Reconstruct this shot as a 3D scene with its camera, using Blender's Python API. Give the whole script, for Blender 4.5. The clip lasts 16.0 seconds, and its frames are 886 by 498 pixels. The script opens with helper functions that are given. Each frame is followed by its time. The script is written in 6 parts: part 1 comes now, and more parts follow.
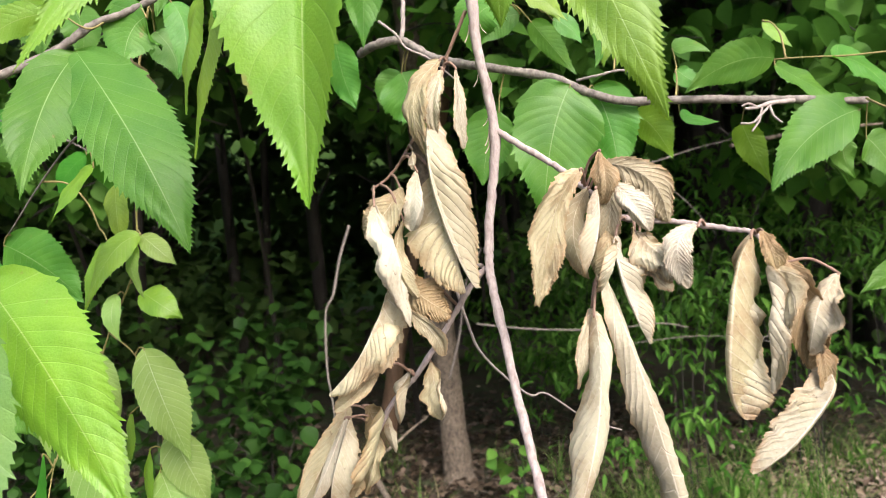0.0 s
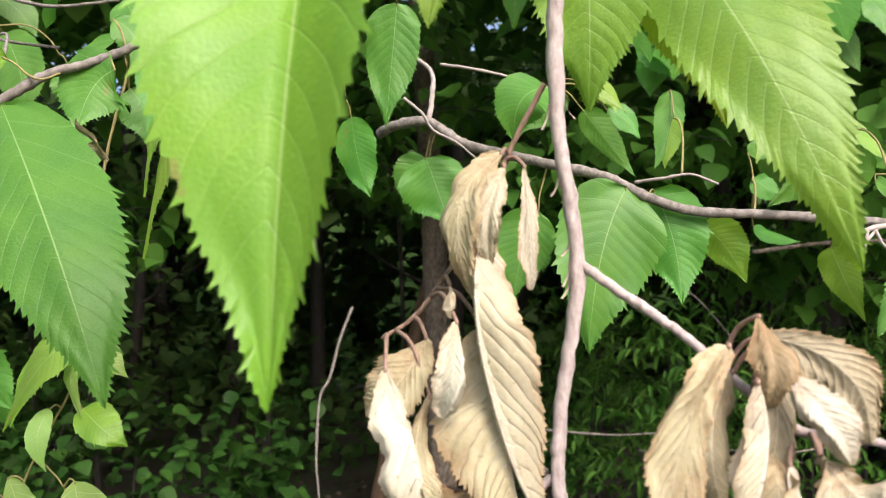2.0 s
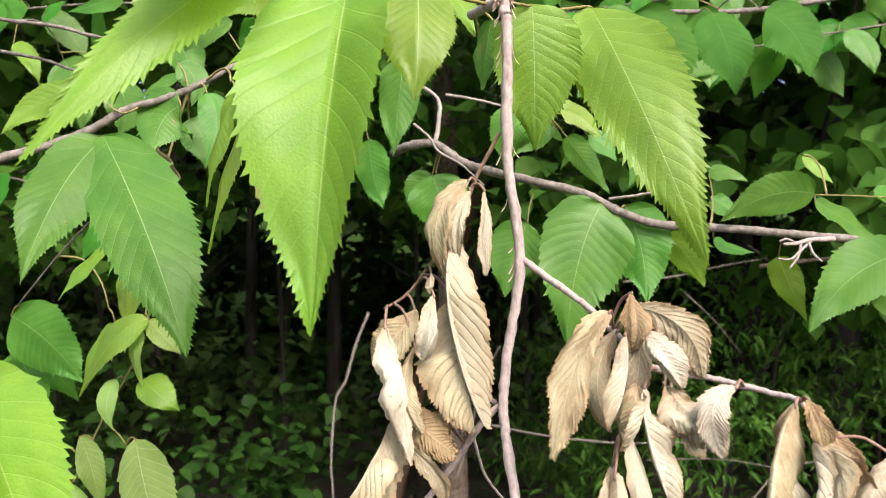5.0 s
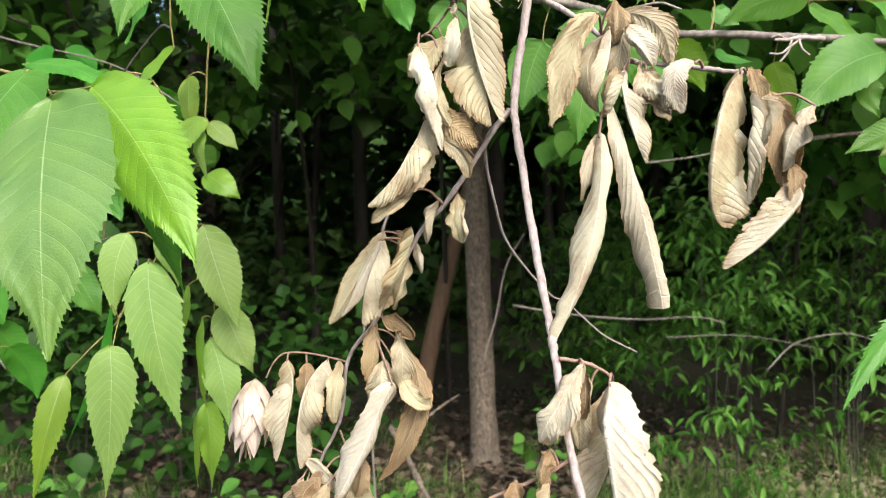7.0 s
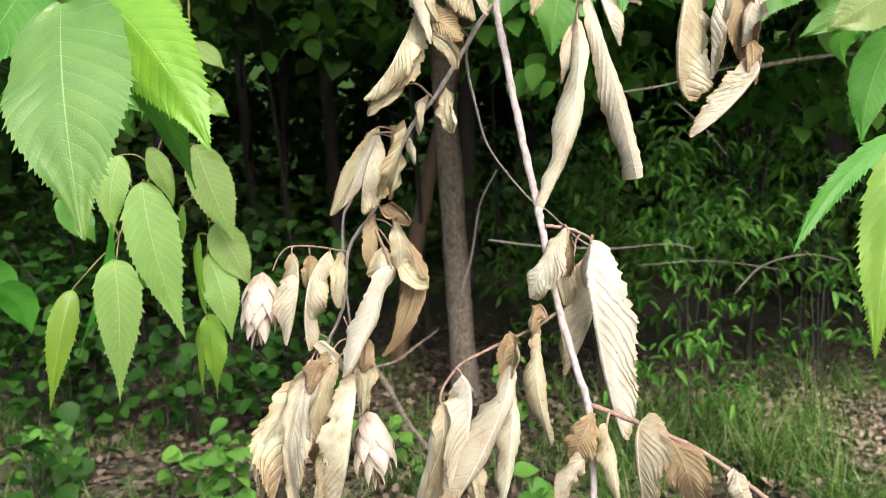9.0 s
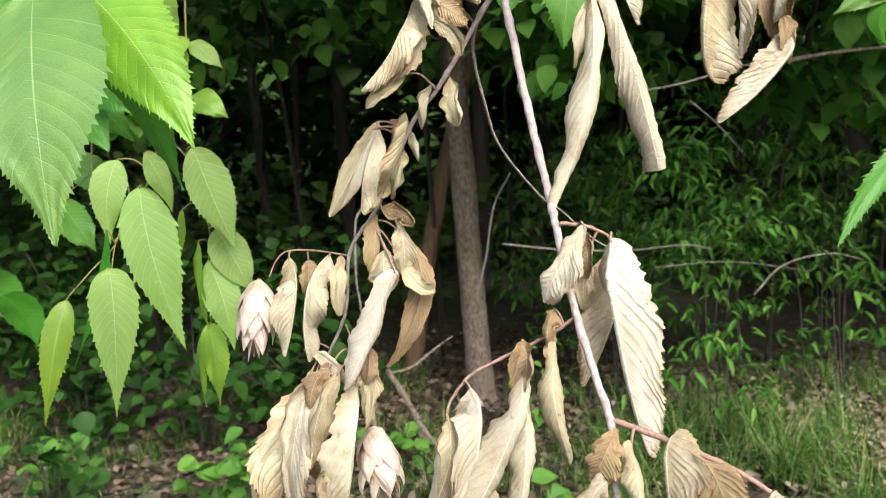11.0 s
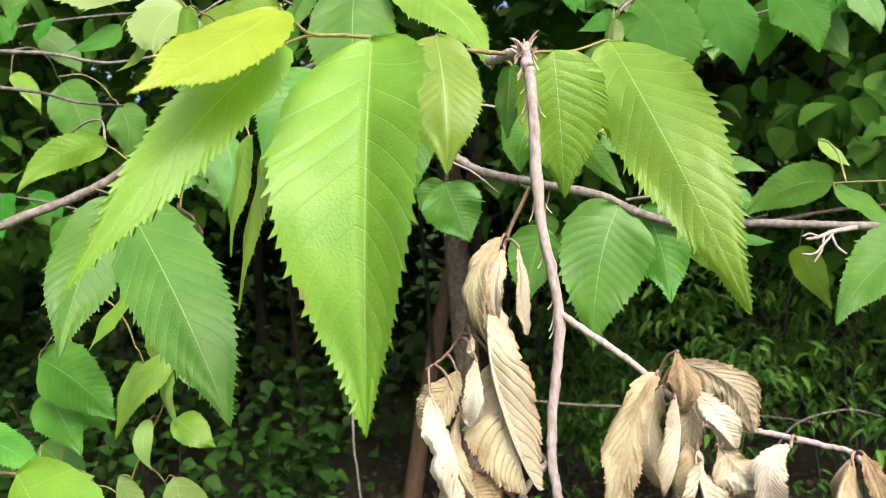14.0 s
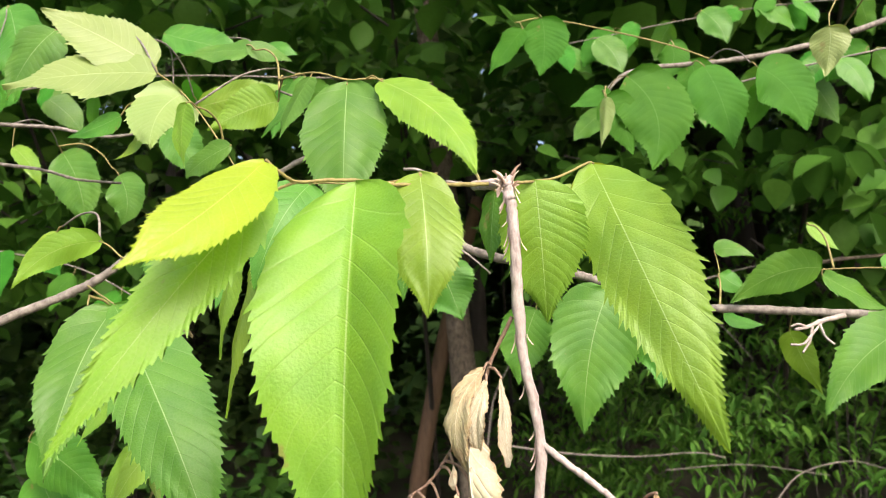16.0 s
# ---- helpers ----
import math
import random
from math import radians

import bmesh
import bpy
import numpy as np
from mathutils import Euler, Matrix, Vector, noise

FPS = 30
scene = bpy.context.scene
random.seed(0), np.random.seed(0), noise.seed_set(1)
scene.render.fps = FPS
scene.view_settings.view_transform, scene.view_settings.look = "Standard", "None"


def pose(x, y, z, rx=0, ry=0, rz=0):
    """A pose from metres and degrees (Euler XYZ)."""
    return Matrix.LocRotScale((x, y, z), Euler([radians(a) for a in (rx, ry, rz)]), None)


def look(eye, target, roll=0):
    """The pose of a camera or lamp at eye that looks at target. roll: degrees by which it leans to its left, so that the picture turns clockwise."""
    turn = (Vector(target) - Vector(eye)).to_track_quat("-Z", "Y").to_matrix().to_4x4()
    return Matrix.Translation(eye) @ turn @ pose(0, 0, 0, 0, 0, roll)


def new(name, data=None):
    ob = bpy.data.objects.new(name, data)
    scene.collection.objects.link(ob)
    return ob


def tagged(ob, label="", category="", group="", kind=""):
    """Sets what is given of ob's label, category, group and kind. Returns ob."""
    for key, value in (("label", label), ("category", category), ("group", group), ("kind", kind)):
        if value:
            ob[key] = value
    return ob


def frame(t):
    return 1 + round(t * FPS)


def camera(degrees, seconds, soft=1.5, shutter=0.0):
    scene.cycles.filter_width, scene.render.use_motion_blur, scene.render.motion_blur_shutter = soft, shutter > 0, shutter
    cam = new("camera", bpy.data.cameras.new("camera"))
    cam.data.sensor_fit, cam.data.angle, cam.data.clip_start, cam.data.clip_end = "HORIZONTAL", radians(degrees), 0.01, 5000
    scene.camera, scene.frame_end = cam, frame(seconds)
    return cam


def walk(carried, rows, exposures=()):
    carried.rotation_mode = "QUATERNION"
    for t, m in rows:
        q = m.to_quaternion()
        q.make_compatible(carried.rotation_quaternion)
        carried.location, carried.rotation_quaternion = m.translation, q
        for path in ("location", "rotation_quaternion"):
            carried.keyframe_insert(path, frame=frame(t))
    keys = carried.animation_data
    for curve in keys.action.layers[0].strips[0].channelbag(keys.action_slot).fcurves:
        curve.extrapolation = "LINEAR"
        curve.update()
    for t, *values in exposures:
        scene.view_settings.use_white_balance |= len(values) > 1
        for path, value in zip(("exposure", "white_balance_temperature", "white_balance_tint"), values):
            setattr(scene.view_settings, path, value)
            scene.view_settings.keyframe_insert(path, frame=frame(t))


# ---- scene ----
cam = camera(62.0, 16.0, 0.85)
cam.data.dof.use_dof, cam.data.dof.focus_distance, cam.data.dof.aperture_fstop = True, 0.36, 24.0
PATH = [
    (0, (0.0656, 0.0378, 1.5031), (0.0129, 2.0369, 1.4725), -4.84),
    (0.5, (0.0543, 0.0929, 1.5252), (0.0283, 2.0927, 1.5377), -4.39),
    (1, (0.0512, 0.1321, 1.5364), (0.0149, 2.1278, 1.6624), -1.07),
    (1.5, (0.0387, 0.1517, 1.5339), (0.0071, 2.1448, 1.6963), -0.53),
    (2, (0.0517, 0.1473, 1.5323), (-0.0040, 2.1378, 1.7184), -0.76),
    (2.5, (0.0567, 0.1169, 1.5324), (-0.0176, 2.1050, 1.7373), -0.08),
    (3, (0.0519, 0.0920, 1.5280), (-0.0561, 2.0771, 1.7466), -0.37),
    (5.5, (0.0696, 0.0478, 1.5112), (-0.0377, 2.0334, 1.7247), 0.47),
    (6, (0.0595, 0.0343, 1.4693), (-0.0928, 2.0273, 1.5390), -0.54),
    (6.5, (0.0644, 0.0203, 1.4436), (-0.0949, 2.0139, 1.4587), -1.03),
    (7, (0.0718, -0.0113, 1.4272), (-0.0993, 1.9810, 1.3904), -0.70),
    (7.5, (0.0606, -0.0185, 1.4002), (-0.1003, 1.9683, 1.2371), -1.25),
    (8, (0.0525, -0.0322, 1.3971), (-0.0827, 1.9535, 1.1999), -1.64),
    (8.5, (0.0577, -0.0460, 1.3987), (-0.0527, 1.9415, 1.2052), -2.24),
    (9, (0.0630, -0.0458, 1.3991), (-0.0402, 1.9424, 1.2083), -2.71),
    (11.5, (0.0655, -0.0138, 1.3940), (-0.0792, 1.9735, 1.2212), -3.72),
    (12, (0.0558, -0.0138, 1.3953), (-0.0890, 1.9735, 1.2229), -3.69),
    (12.5, (0.0667, -0.0107, 1.4264), (-0.0846, 1.9777, 1.2731), -3.36),
    (13, (0.0652, 0.0164, 1.4846), (-0.0741, 2.0103, 1.4154), -2.50),
    (13.5, (0.0538, 0.0494, 1.5216), (-0.0724, 2.0454, 1.5195), -2.52),
    (14, (0.0560, 0.0560, 1.5563), (-0.0592, 2.0484, 1.6867), -3.72),
    (14.5, (0.0580, 0.0694, 1.5875), (-0.0589, 2.0579, 1.7666), -3.07),
    (15, (0.0580, 0.0655, 1.5963), (-0.0650, 2.0516, 1.7975), -3.14),
    (15.5, (0.0557, 0.0519, 1.5963), (-0.0615, 2.0368, 1.8113), -3.22),
    (16, (0.0656, 0.0484, 1.5924), (-0.0432, 2.0318, 1.8253), -3.48),
]
walk(cam, [(t, look(eye, target, roll)) for t, eye, target, roll in PATH], [(0.0, 1.12, 6300, 16), (5.5, 1.08, 6450, 18), (7.5, 1.12, 6150, 11), (12.5, 1.14, 6150, 11), (14.5, 1.12, 6550, 14), (16.0, 1.22, 6750, 14)])

# ---- daylight: a bright soft sky over the clearing behind the camera ----
SUN_EL, SUN_AZ = radians(44), radians(154)
world = bpy.data.worlds.new("world")
scene.world = world
world.use_nodes = True
wn, wl = world.node_tree.nodes, world.node_tree.links
sky = wn.new("ShaderNodeTexSky")
sky.sky_type, sky.sun_disc, sky.sun_elevation, sky.sun_rotation = "NISHITA", False, SUN_EL, SUN_AZ
sky.dust_density = 6.0
wn["Background"].inputs["Strength"].default_value = 0.15
wl.new(sky.outputs[0], wn["Background"].inputs["Color"])
sun_data = bpy.data.lights.new("sun", "SUN")
sun_data.energy, sun_data.angle, sun_data.color = 1.9, radians(28), (1.0, 0.95, 0.87)
sun = new("sun", sun_data)
toward = Vector((math.sin(SUN_AZ) * math.cos(SUN_EL), math.cos(SUN_AZ) * math.cos(SUN_EL), math.sin(SUN_EL)))
sun.matrix_world = look(toward * 30, (0, 0, 0))


# ---- materials ----
def blank(name):
    m = bpy.data.materials.new(name)
    m.use_nodes = True
    n, l = m.node_tree.nodes, m.node_tree.links
    n.clear()
    return m, n, l, n.new("ShaderNodeOutputMaterial")


def node(n, kind, **values):
    made = n.new(kind)
    for key, value in values.items():
        made.inputs[key].default_value = value
    return made


def mathn(n, l, op, a, b=None):
    m = n.new("ShaderNodeMath")
    m.operation = op
    for i, v in enumerate((a, b)):
        if v is None:
            continue
        if hasattr(v, "links"):
            l.new(v, m.inputs[i])
        else:
            m.inputs[i].default_value = v
    return m.outputs[0]


def ramp(n, l, fac, stops):
    r = n.new("ShaderNodeValToRGB")
    while len(r.color_ramp.elements) < len(stops):
        r.color_ramp.elements.new(0.5)
    for e, (p, c) in zip(r.color_ramp.elements, stops):
        e.position, e.color = p, (*c, 1)
    l.new(fac, r.inputs[0])
    return r.outputs[0]


def mixc(n, l, fac, a, b, blend="MIX"):
    m = n.new("ShaderNodeMix")
    m.data_type, m.blend_type = "RGBA", blend
    for i, v in ((0, fac), (6, a), (7, b)):
        if hasattr(v, "links"):
            l.new(v, m.inputs[i])
        else:
            m.inputs[i].default_value = (*v, 1) if isinstance(v, tuple) else v
    return m.outputs[2]


def blade_material(name, colour, second, vein, through_light, gloss, rough, dry=False, rim=0.7, vein_mix=0.22, coat=0.0):
    """A leaf blade: veins from its own length and width, mottling, sheen and light let through."""
    m, n, l, out = blank(name)
    uv = n.new("ShaderNodeUVMap")
    uv.uv_map = "UVMap"
    sep = n.new("ShaderNodeSeparateXYZ")
    l.new(uv.outputs[0], sep.inputs[0])
    u, v = sep.outputs[0], sep.outputs[1]
    side = mathn(n, l, "ABSOLUTE", v)
    rib = mathn(n, l, "LESS_THAN", side, 0.02 if dry else 0.013)
    vein_uv = n.new("ShaderNodeUVMap")
    vein_uv.uv_map = "Veins"
    vein_sep = n.new("ShaderNodeSeparateXYZ")
    l.new(vein_uv.outputs[0], vein_sep.inputs[0])
    lane = mathn(n, l, "FRACT", mathn(n, l, "ADD", vein_sep.outputs[0], 20.5))
    lane_d = mathn(n, l, "ABSOLUTE", mathn(n, l, "SUBTRACT", lane, 0.5))
    lines = mathn(n, l, "MULTIPLY", mathn(n, l, "SMOOTH_MIN", mathn(n, l, "MAXIMUM", mathn(n, l, "SUBTRACT", 0.07 if dry else 0.045, lane_d), 0.0), 1.0), 14.3 if dry else 22.0)
    info = n.new("ShaderNodeObjectInfo")
    obj = n.new("ShaderNodeTexCoord").outputs["Object"]
    big = node(n, "ShaderNodeTexNoise", Scale=55.0, Detail=3.0)
    fine = node(n, "ShaderNodeTexNoise", Scale=900.0, Detail=2.0)
    l.new(obj, big.inputs["Vector"])
    l.new(obj, fine.inputs["Vector"])
    blotch = ramp(n, l, big.outputs["Fac"], [(0.35, (0, 0, 0)), (0.68, (1, 1, 1))])
    base = mixc(n, l, blotch, colour, second)
    tone = mathn(n, l, "ADD", mathn(n, l, "MULTIPLY", info.outputs["Random"], 0.35), 0.82)
    hsv = n.new("ShaderNodeHueSaturation")
    l.new(base, hsv.inputs["Color"])
    l.new(tone, hsv.inputs["Value"])
    l.new(mathn(n, l, "ADD", mathn(n, l, "MULTIPLY", info.outputs["Random"], 0.03), 0.485), hsv.inputs["Hue"])
    base = mixc(n, l, mathn(n, l, "MULTIPLY", fine.outputs["Fac"], 0.35), hsv.outputs[0], tuple(c * 0.6 for c in colour))
    base = mixc(n, l, mathn(n, l, "MULTIPLY", lines, 0.65 if dry else vein_mix), base, vein)
    base = mixc(n, l, mathn(n, l, "MULTIPLY", rib, 0.75), base, vein)
    if dry:
        spots = node(n, "ShaderNodeTexNoise", Scale=48.0, Detail=5.0, Roughness=0.62)
        l.new(obj, spots.inputs["Vector"])
        amount = mathn(n, l, "ADD", spots.outputs["Fac"], mathn(n, l, "MULTIPLY", mathn(n, l, "SUBTRACT", info.outputs["Random"], 0.5), 0.10))
        amount = mathn(n, l, "ADD", amount, mathn(n, l, "MULTIPLY", mathn(n, l, "POWER", u, 8.0), 0.10))
        base = mixc(n, l, mathn(n, l, "MULTIPLY", ramp(n, l, amount, [(0.51, (0, 0, 0)), (0.72, (1, 1, 1))]), 0.8), base, (0.28, 0.16, 0.075))
        specks = node(n, "ShaderNodeTexNoise", Scale=420.0, Detail=2.0)
        l.new(obj, specks.inputs["Vector"])
        base = mixc(n, l, mathn(n, l, "MULTIPLY", ramp(n, l, specks.outputs["Fac"], [(0.70, (0, 0, 0)), (0.74, (1, 1, 1))]), 0.6), base, (0.13, 0.075, 0.035))
        edge = mathn(n, l, "MULTIPLY", mathn(n, l, "POWER", side, 10.0), rim)
        base = mixc(n, l, edge, base, (0.42, 0.26, 0.12))
    bump = node(n, "ShaderNodeBump", Strength=1.0 if dry else 0.5, Distance=0.0007 if dry else 0.0006)
    height = mathn(n, l, "ADD", mathn(n, l, "MULTIPLY", lines, 0.35 if dry else -0.5), mathn(n, l, "MULTIPLY", fine.outputs["Fac"], 0.25 if dry else 0.7))
    if not dry:
        flecks = node(n, "ShaderNodeTexNoise", Scale=75.0, Detail=3.0, Roughness=0.6)
        l.new(obj, flecks.inputs["Vector"])
        base = mixc(n, l, mathn(n, l, "MULTIPLY", ramp(n, l, flecks.outputs["Fac"], [(0.70, (0, 0, 0)), (0.74, (1, 1, 1))]), 0.6), base, (0.24, 0.15, 0.06))
        cells = node(n, "ShaderNodeTexVoronoi", Scale=620.0)
        cells.feature = "DISTANCE_TO_EDGE"
        l.new(obj, cells.inputs["Vector"])
        mesh_net = mathn(n, l, "MINIMUM", mathn(n, l, "MULTIPLY", cells.outputs["Distance"], 6.0), 1.0)
        height = mathn(n, l, "ADD", height, mathn(n, l, "MULTIPLY", mesh_net, 0.08))
        base = mixc(n, l, mathn(n, l, "MULTIPLY", mathn(n, l, "SUBTRACT", 1.0, mesh_net), 0.10), base, vein)
    if dry:
        pucker = node(n, "ShaderNodeTexNoise", Scale=210.0, Detail=5.0, Roughness=0.75)
        l.new(obj, pucker.inputs["Vector"])
        height = mathn(n, l, "ADD", height, mathn(n, l, "MULTIPLY", pucker.outputs["Fac"], 0.6))
        weave = node(n, "ShaderNodeTexVoronoi", Scale=430.0)
        weave.feature = "DISTANCE_TO_EDGE"
        l.new(obj, weave.inputs["Vector"])
        net = mathn(n, l, "SUBTRACT", 1.0, mathn(n, l, "MINIMUM", mathn(n, l, "MULTIPLY", weave.outputs["Distance"], 5.0), 1.0))
        height = mathn(n, l, "ADD", height, mathn(n, l, "MULTIPLY", net, 0.07))
        base = mixc(n, l, mathn(n, l, "MULTIPLY", net, 0.12), base, vein)
        base = mixc(n, l, mathn(n, l, "MULTIPLY", pucker.outputs["Fac"], 0.30), base, tuple(c * 0.5 for c in second))
    l.new(height, bump.inputs["Height"])
    p = node(n, "ShaderNodeBsdfPrincipled", Roughness=rough)
    p.inputs["Specular IOR Level"].default_value = gloss
    p.inputs["Coat Weight"].default_value = coat
    p.inputs["Coat Roughness"].default_value = 0.42
    l.new(base, p.inputs["Base Color"])
    l.new(bump.outputs[0], p.inputs["Normal"])
    tr = n.new("ShaderNodeBsdfTranslucent")
    warm = mixc(n, l, 0.0 if dry else 0.6, base, tuple(min(1, c) for c in (second[0] * 1.55, second[1] * 1.5, second[2] * 0.6)))
    l.new(warm, tr.inputs["Color"])
    mix = n.new("ShaderNodeMixShader")
    mix.inputs[0].default_value = through_light
    l.new(p.outputs[0], mix.inputs[1])
    l.new(tr.outputs[0], mix.inputs[2])
    l.new(mix.outputs[0], out.inputs[0])
    return m


LEAF_GREEN = blade_material("leaf_green", (0.062, 0.22, 0.022), (0.095, 0.275, 0.024), (0.28, 0.44, 0.16), 0.38, 0.4, 0.46, vein_mix=0.22)
LEAF_GLOSSY = blade_material("leaf_glossy_green", (0.115, 0.275, 0.05), (0.155, 0.33, 0.05), (0.36, 0.50, 0.20), 0.36, 0.7, 0.45, vein_mix=0.24, coat=0.5)
LEAF_LIME2 = blade_material("leaf_fresh_green", (0.15, 0.315, 0.024), (0.205, 0.375, 0.022), (0.40, 0.55, 0.20), 0.40, 0.55, 0.47, vein_mix=0.2)
LEAF_LIME = blade_material("leaf_lime", (0.175, 0.355, 0.024), (0.235, 0.42, 0.024), (0.46, 0.58, 0.20), 0.44, 0.6, 0.45, vein_mix=0.22, coat=0.2)
LEAF_YELLOW = blade_material("leaf_yellow", (0.30, 0.43, 0.02), (0.38, 0.50, 0.03), (0.56, 0.62, 0.15), 0.45, 0.6, 0.42)
LEAF_PALE = blade_material("leaf_pale", (0.225, 0.335, 0.095), (0.27, 0.375, 0.11), (0.46, 0.56, 0.26), 0.35, 0.5, 0.45, vein_mix=0.35)
LEAF_PALE2 = blade_material("leaf_greyish", (0.215, 0.375, 0.08), (0.265, 0.43, 0.09), (0.58, 0.66, 0.36), 0.36, 0.4, 0.55, vein_mix=0.55)
LEAF_DARK = blade_material("leaf_dark", (0.043, 0.20, 0.018), (0.065, 0.255, 0.022), (0.12, 0.30, 0.06), 0.45, 0.15, 0.6)
# paler copy of the dry blade: brightness of skylit rolls put into the colour
DRY_WHITE = blade_material("leaf_dry_lit", (0.64, 0.615, 0.495), (0.55, 0.515, 0.39), (0.84, 0.79, 0.67), 0.22, 0.3, 0.5, True, 0.4)
DRY_CREAM = blade_material("leaf_dry_cream", (0.59, 0.555, 0.41), (0.485, 0.44, 0.30), (0.84, 0.79, 0.66), 0.24, 0.3, 0.55, True)
DRY_TAN = blade_material("leaf_dry_tan", (0.51, 0.465, 0.30), (0.415, 0.36, 0.21), (0.76, 0.70, 0.53), 0.26, 0.3, 0.55, True)
DRY_BROWN = blade_material("leaf_dry_brown", (0.38, 0.29, 0.16), (0.28, 0.195, 0.095), (0.58, 0.48, 0.31), 0.26, 0.3, 0.55, True)
BRACT = blade_material("bract_papery", (0.80, 0.70, 0.60), (0.72, 0.61, 0.50), (0.74, 0.63, 0.53), 0.3, 0.3, 0.6, True, 0.1)
DRY_INNER = blade_material("leaf_dry_inner", (0.56, 0.53, 0.37), (0.455, 0.415, 0.265), (0.74, 0.68, 0.53), 0.24, 0.3, 0.55, True)


def bark(name, dark, light, scale, stretch, bump_m, low=0.3, high=0.7):
    m, n, l, out = blank(name)
    obj = n.new("ShaderNodeTexCoord").outputs["Object"]
    mp = n.new("ShaderNodeMapping")
    mp.inputs["Scale"].default_value = (1, 1, stretch)
    l.new(obj, mp.inputs["Vector"])
    a = node(n, "ShaderNodeTexNoise", Scale=scale, Detail=6.0, Roughness=0.65)
    b = node(n, "ShaderNodeTexNoise", Scale=scale * 0.12, Detail=3.0)
    c = node(n, "ShaderNodeTexVoronoi", Scale=scale * 0.7)
    for t in (a, b, c):
        l.new(mp.outputs[0], t.inputs["Vector"])
    col = ramp(n, l, a.outputs["Fac"], [(low, dark), (high, light)])
    col = mixc(n, l, mathn(n, l, "MULTIPLY", b.outputs["Fac"], 0.6), col, tuple(0.55 * x + 0.2 * y for x, y in zip(dark, light)))
    bump = node(n, "ShaderNodeBump", Strength=0.7, Distance=bump_m)
    l.new(mathn(n, l, "ADD", a.outputs["Fac"], mathn(n, l, "MULTIPLY", c.outputs["Distance"], 0.6)), bump.inputs["Height"])
    p = node(n, "ShaderNodeBsdfPrincipled", Roughness=0.75)
    l.new(col, p.inputs["Base Color"])
    l.new(bump.outputs[0], p.inputs["Normal"])
    l.new(p.outputs[0], out.inputs[0])
    return m


RED_TWIG = bark("twig_bark_reddish", (0.15, 0.083, 0.055), (0.39, 0.265, 0.20), 520.0, 0.4, 0.0005)
GREY_TWIG = bark("twig_bark_grey", (0.20, 0.155, 0.145), (0.56, 0.49, 0.465), 520.0, 0.4, 0.0004)
GREEN_TWIG = bark("twig_bark_green", (0.15, 0.125, 0.04), (0.34, 0.29, 0.10), 420.0, 0.3, 0.0006)
GREY_BARK = bark("branch_bark_grey", (0.085, 0.072, 0.06), (0.31, 0.28, 0.245), 220.0, 0.8, 0.0007, 0.36, 0.66)
PALE_BARK = bark("dead_twig_bark", (0.22, 0.185, 0.165), (0.46, 0.41, 0.37), 260.0, 0.4, 0.0006)
FLAKE = bark("bark_flake", (0.42, 0.30, 0.24), (0.72, 0.58, 0.48), 300.0, 0.3, 0.0004)
TRUNK_BARK = bark("trunk_bark", (0.075, 0.059, 0.044), (0.33, 0.27, 0.20), 60.0, 0.55, 0.03, 0.36, 0.68)
# near-black: the deep shade of the wood is put into this bark colour
SHADED_BARK = bark("shaded_bark", (0.018, 0.015, 0.012), (0.05, 0.043, 0.036), 14.0, 0.3, 0.02)
ROT_BARK = bark("rotten_wood", (0.10, 0.06, 0.035), (0.24, 0.15, 0.09), 30.0, 0.2, 0.01)


def foliage(name, colours, through_light=0.3):
    """Joined leaves, told apart in tone one by one."""
    m, n, l, out = blank(name)
    geo = n.new("ShaderNodeNewGeometry")
    col = ramp(n, l, geo.outputs["Random Per Island"], [(i / (len(colours) - 1), c) for i, c in enumerate(colours)])
    tex = node(n, "ShaderNodeTexNoise", Scale=60.0, Detail=2.0)
    l.new(n.new("ShaderNodeTexCoord").outputs["Object"], tex.inputs["Vector"])
    col = mixc(n, l, mathn(n, l, "MULTIPLY", tex.outputs["Fac"], 0.4), col, tuple(0.55 * c for c in colours[0]))
    p = node(n, "ShaderNodeBsdfPrincipled", Roughness=0.5)
    p.inputs["Specular IOR Level"].default_value = 0.12
    l.new(col, p.inputs["Base Color"])
    tr = n.new("ShaderNodeBsdfTranslucent")
    l.new(col, tr.inputs["Color"])
    mix = n.new("ShaderNodeMixShader")
    mix.inputs[0].default_value = through_light
    l.new(p.outputs[0], mix.inputs[1])
    l.new(tr.outputs[0], mix.inputs[2])
    l.new(mix.outputs[0], out.inputs[0])
    return m


# left undergrowth: green darkened so that the colour holds part of the shade
FOL_SHADED = foliage("shrub_leaves", [(0.018, 0.058, 0.010), (0.028, 0.082, 0.013), (0.046, 0.12, 0.018)])
FOL_SLIM = foliage("slender_shrub_leaves", [(0.05, 0.15, 0.02), (0.09, 0.235, 0.033), (0.16, 0.34, 0.055)], 0.38)
FOL_FRESH = foliage("seedling_leaves", [(0.075, 0.20, 0.033), (0.105, 0.25, 0.042), (0.15, 0.30, 0.05)])
# lightened to lift the blacks: a veil of haze held in the leaf colour
FOL_DARK = foliage("canopy_leaves", [(0.06, 0.125, 0.032), (0.08, 0.155, 0.038), (0.105, 0.19, 0.046)], 0.38)
FOL_CROWN = foliage("sapling_leaves", [(0.05, 0.15, 0.02), (0.075, 0.20, 0.028), (0.105, 0.25, 0.035)], 0.4)
GRASS = foliage("grass_blades", [(0.028, 0.085, 0.012), (0.045, 0.12, 0.018), (0.07, 0.165, 0.026), (0.11, 0.22, 0.04), (0.19, 0.29, 0.075), (0.38, 0.34, 0.20)], 0.25)
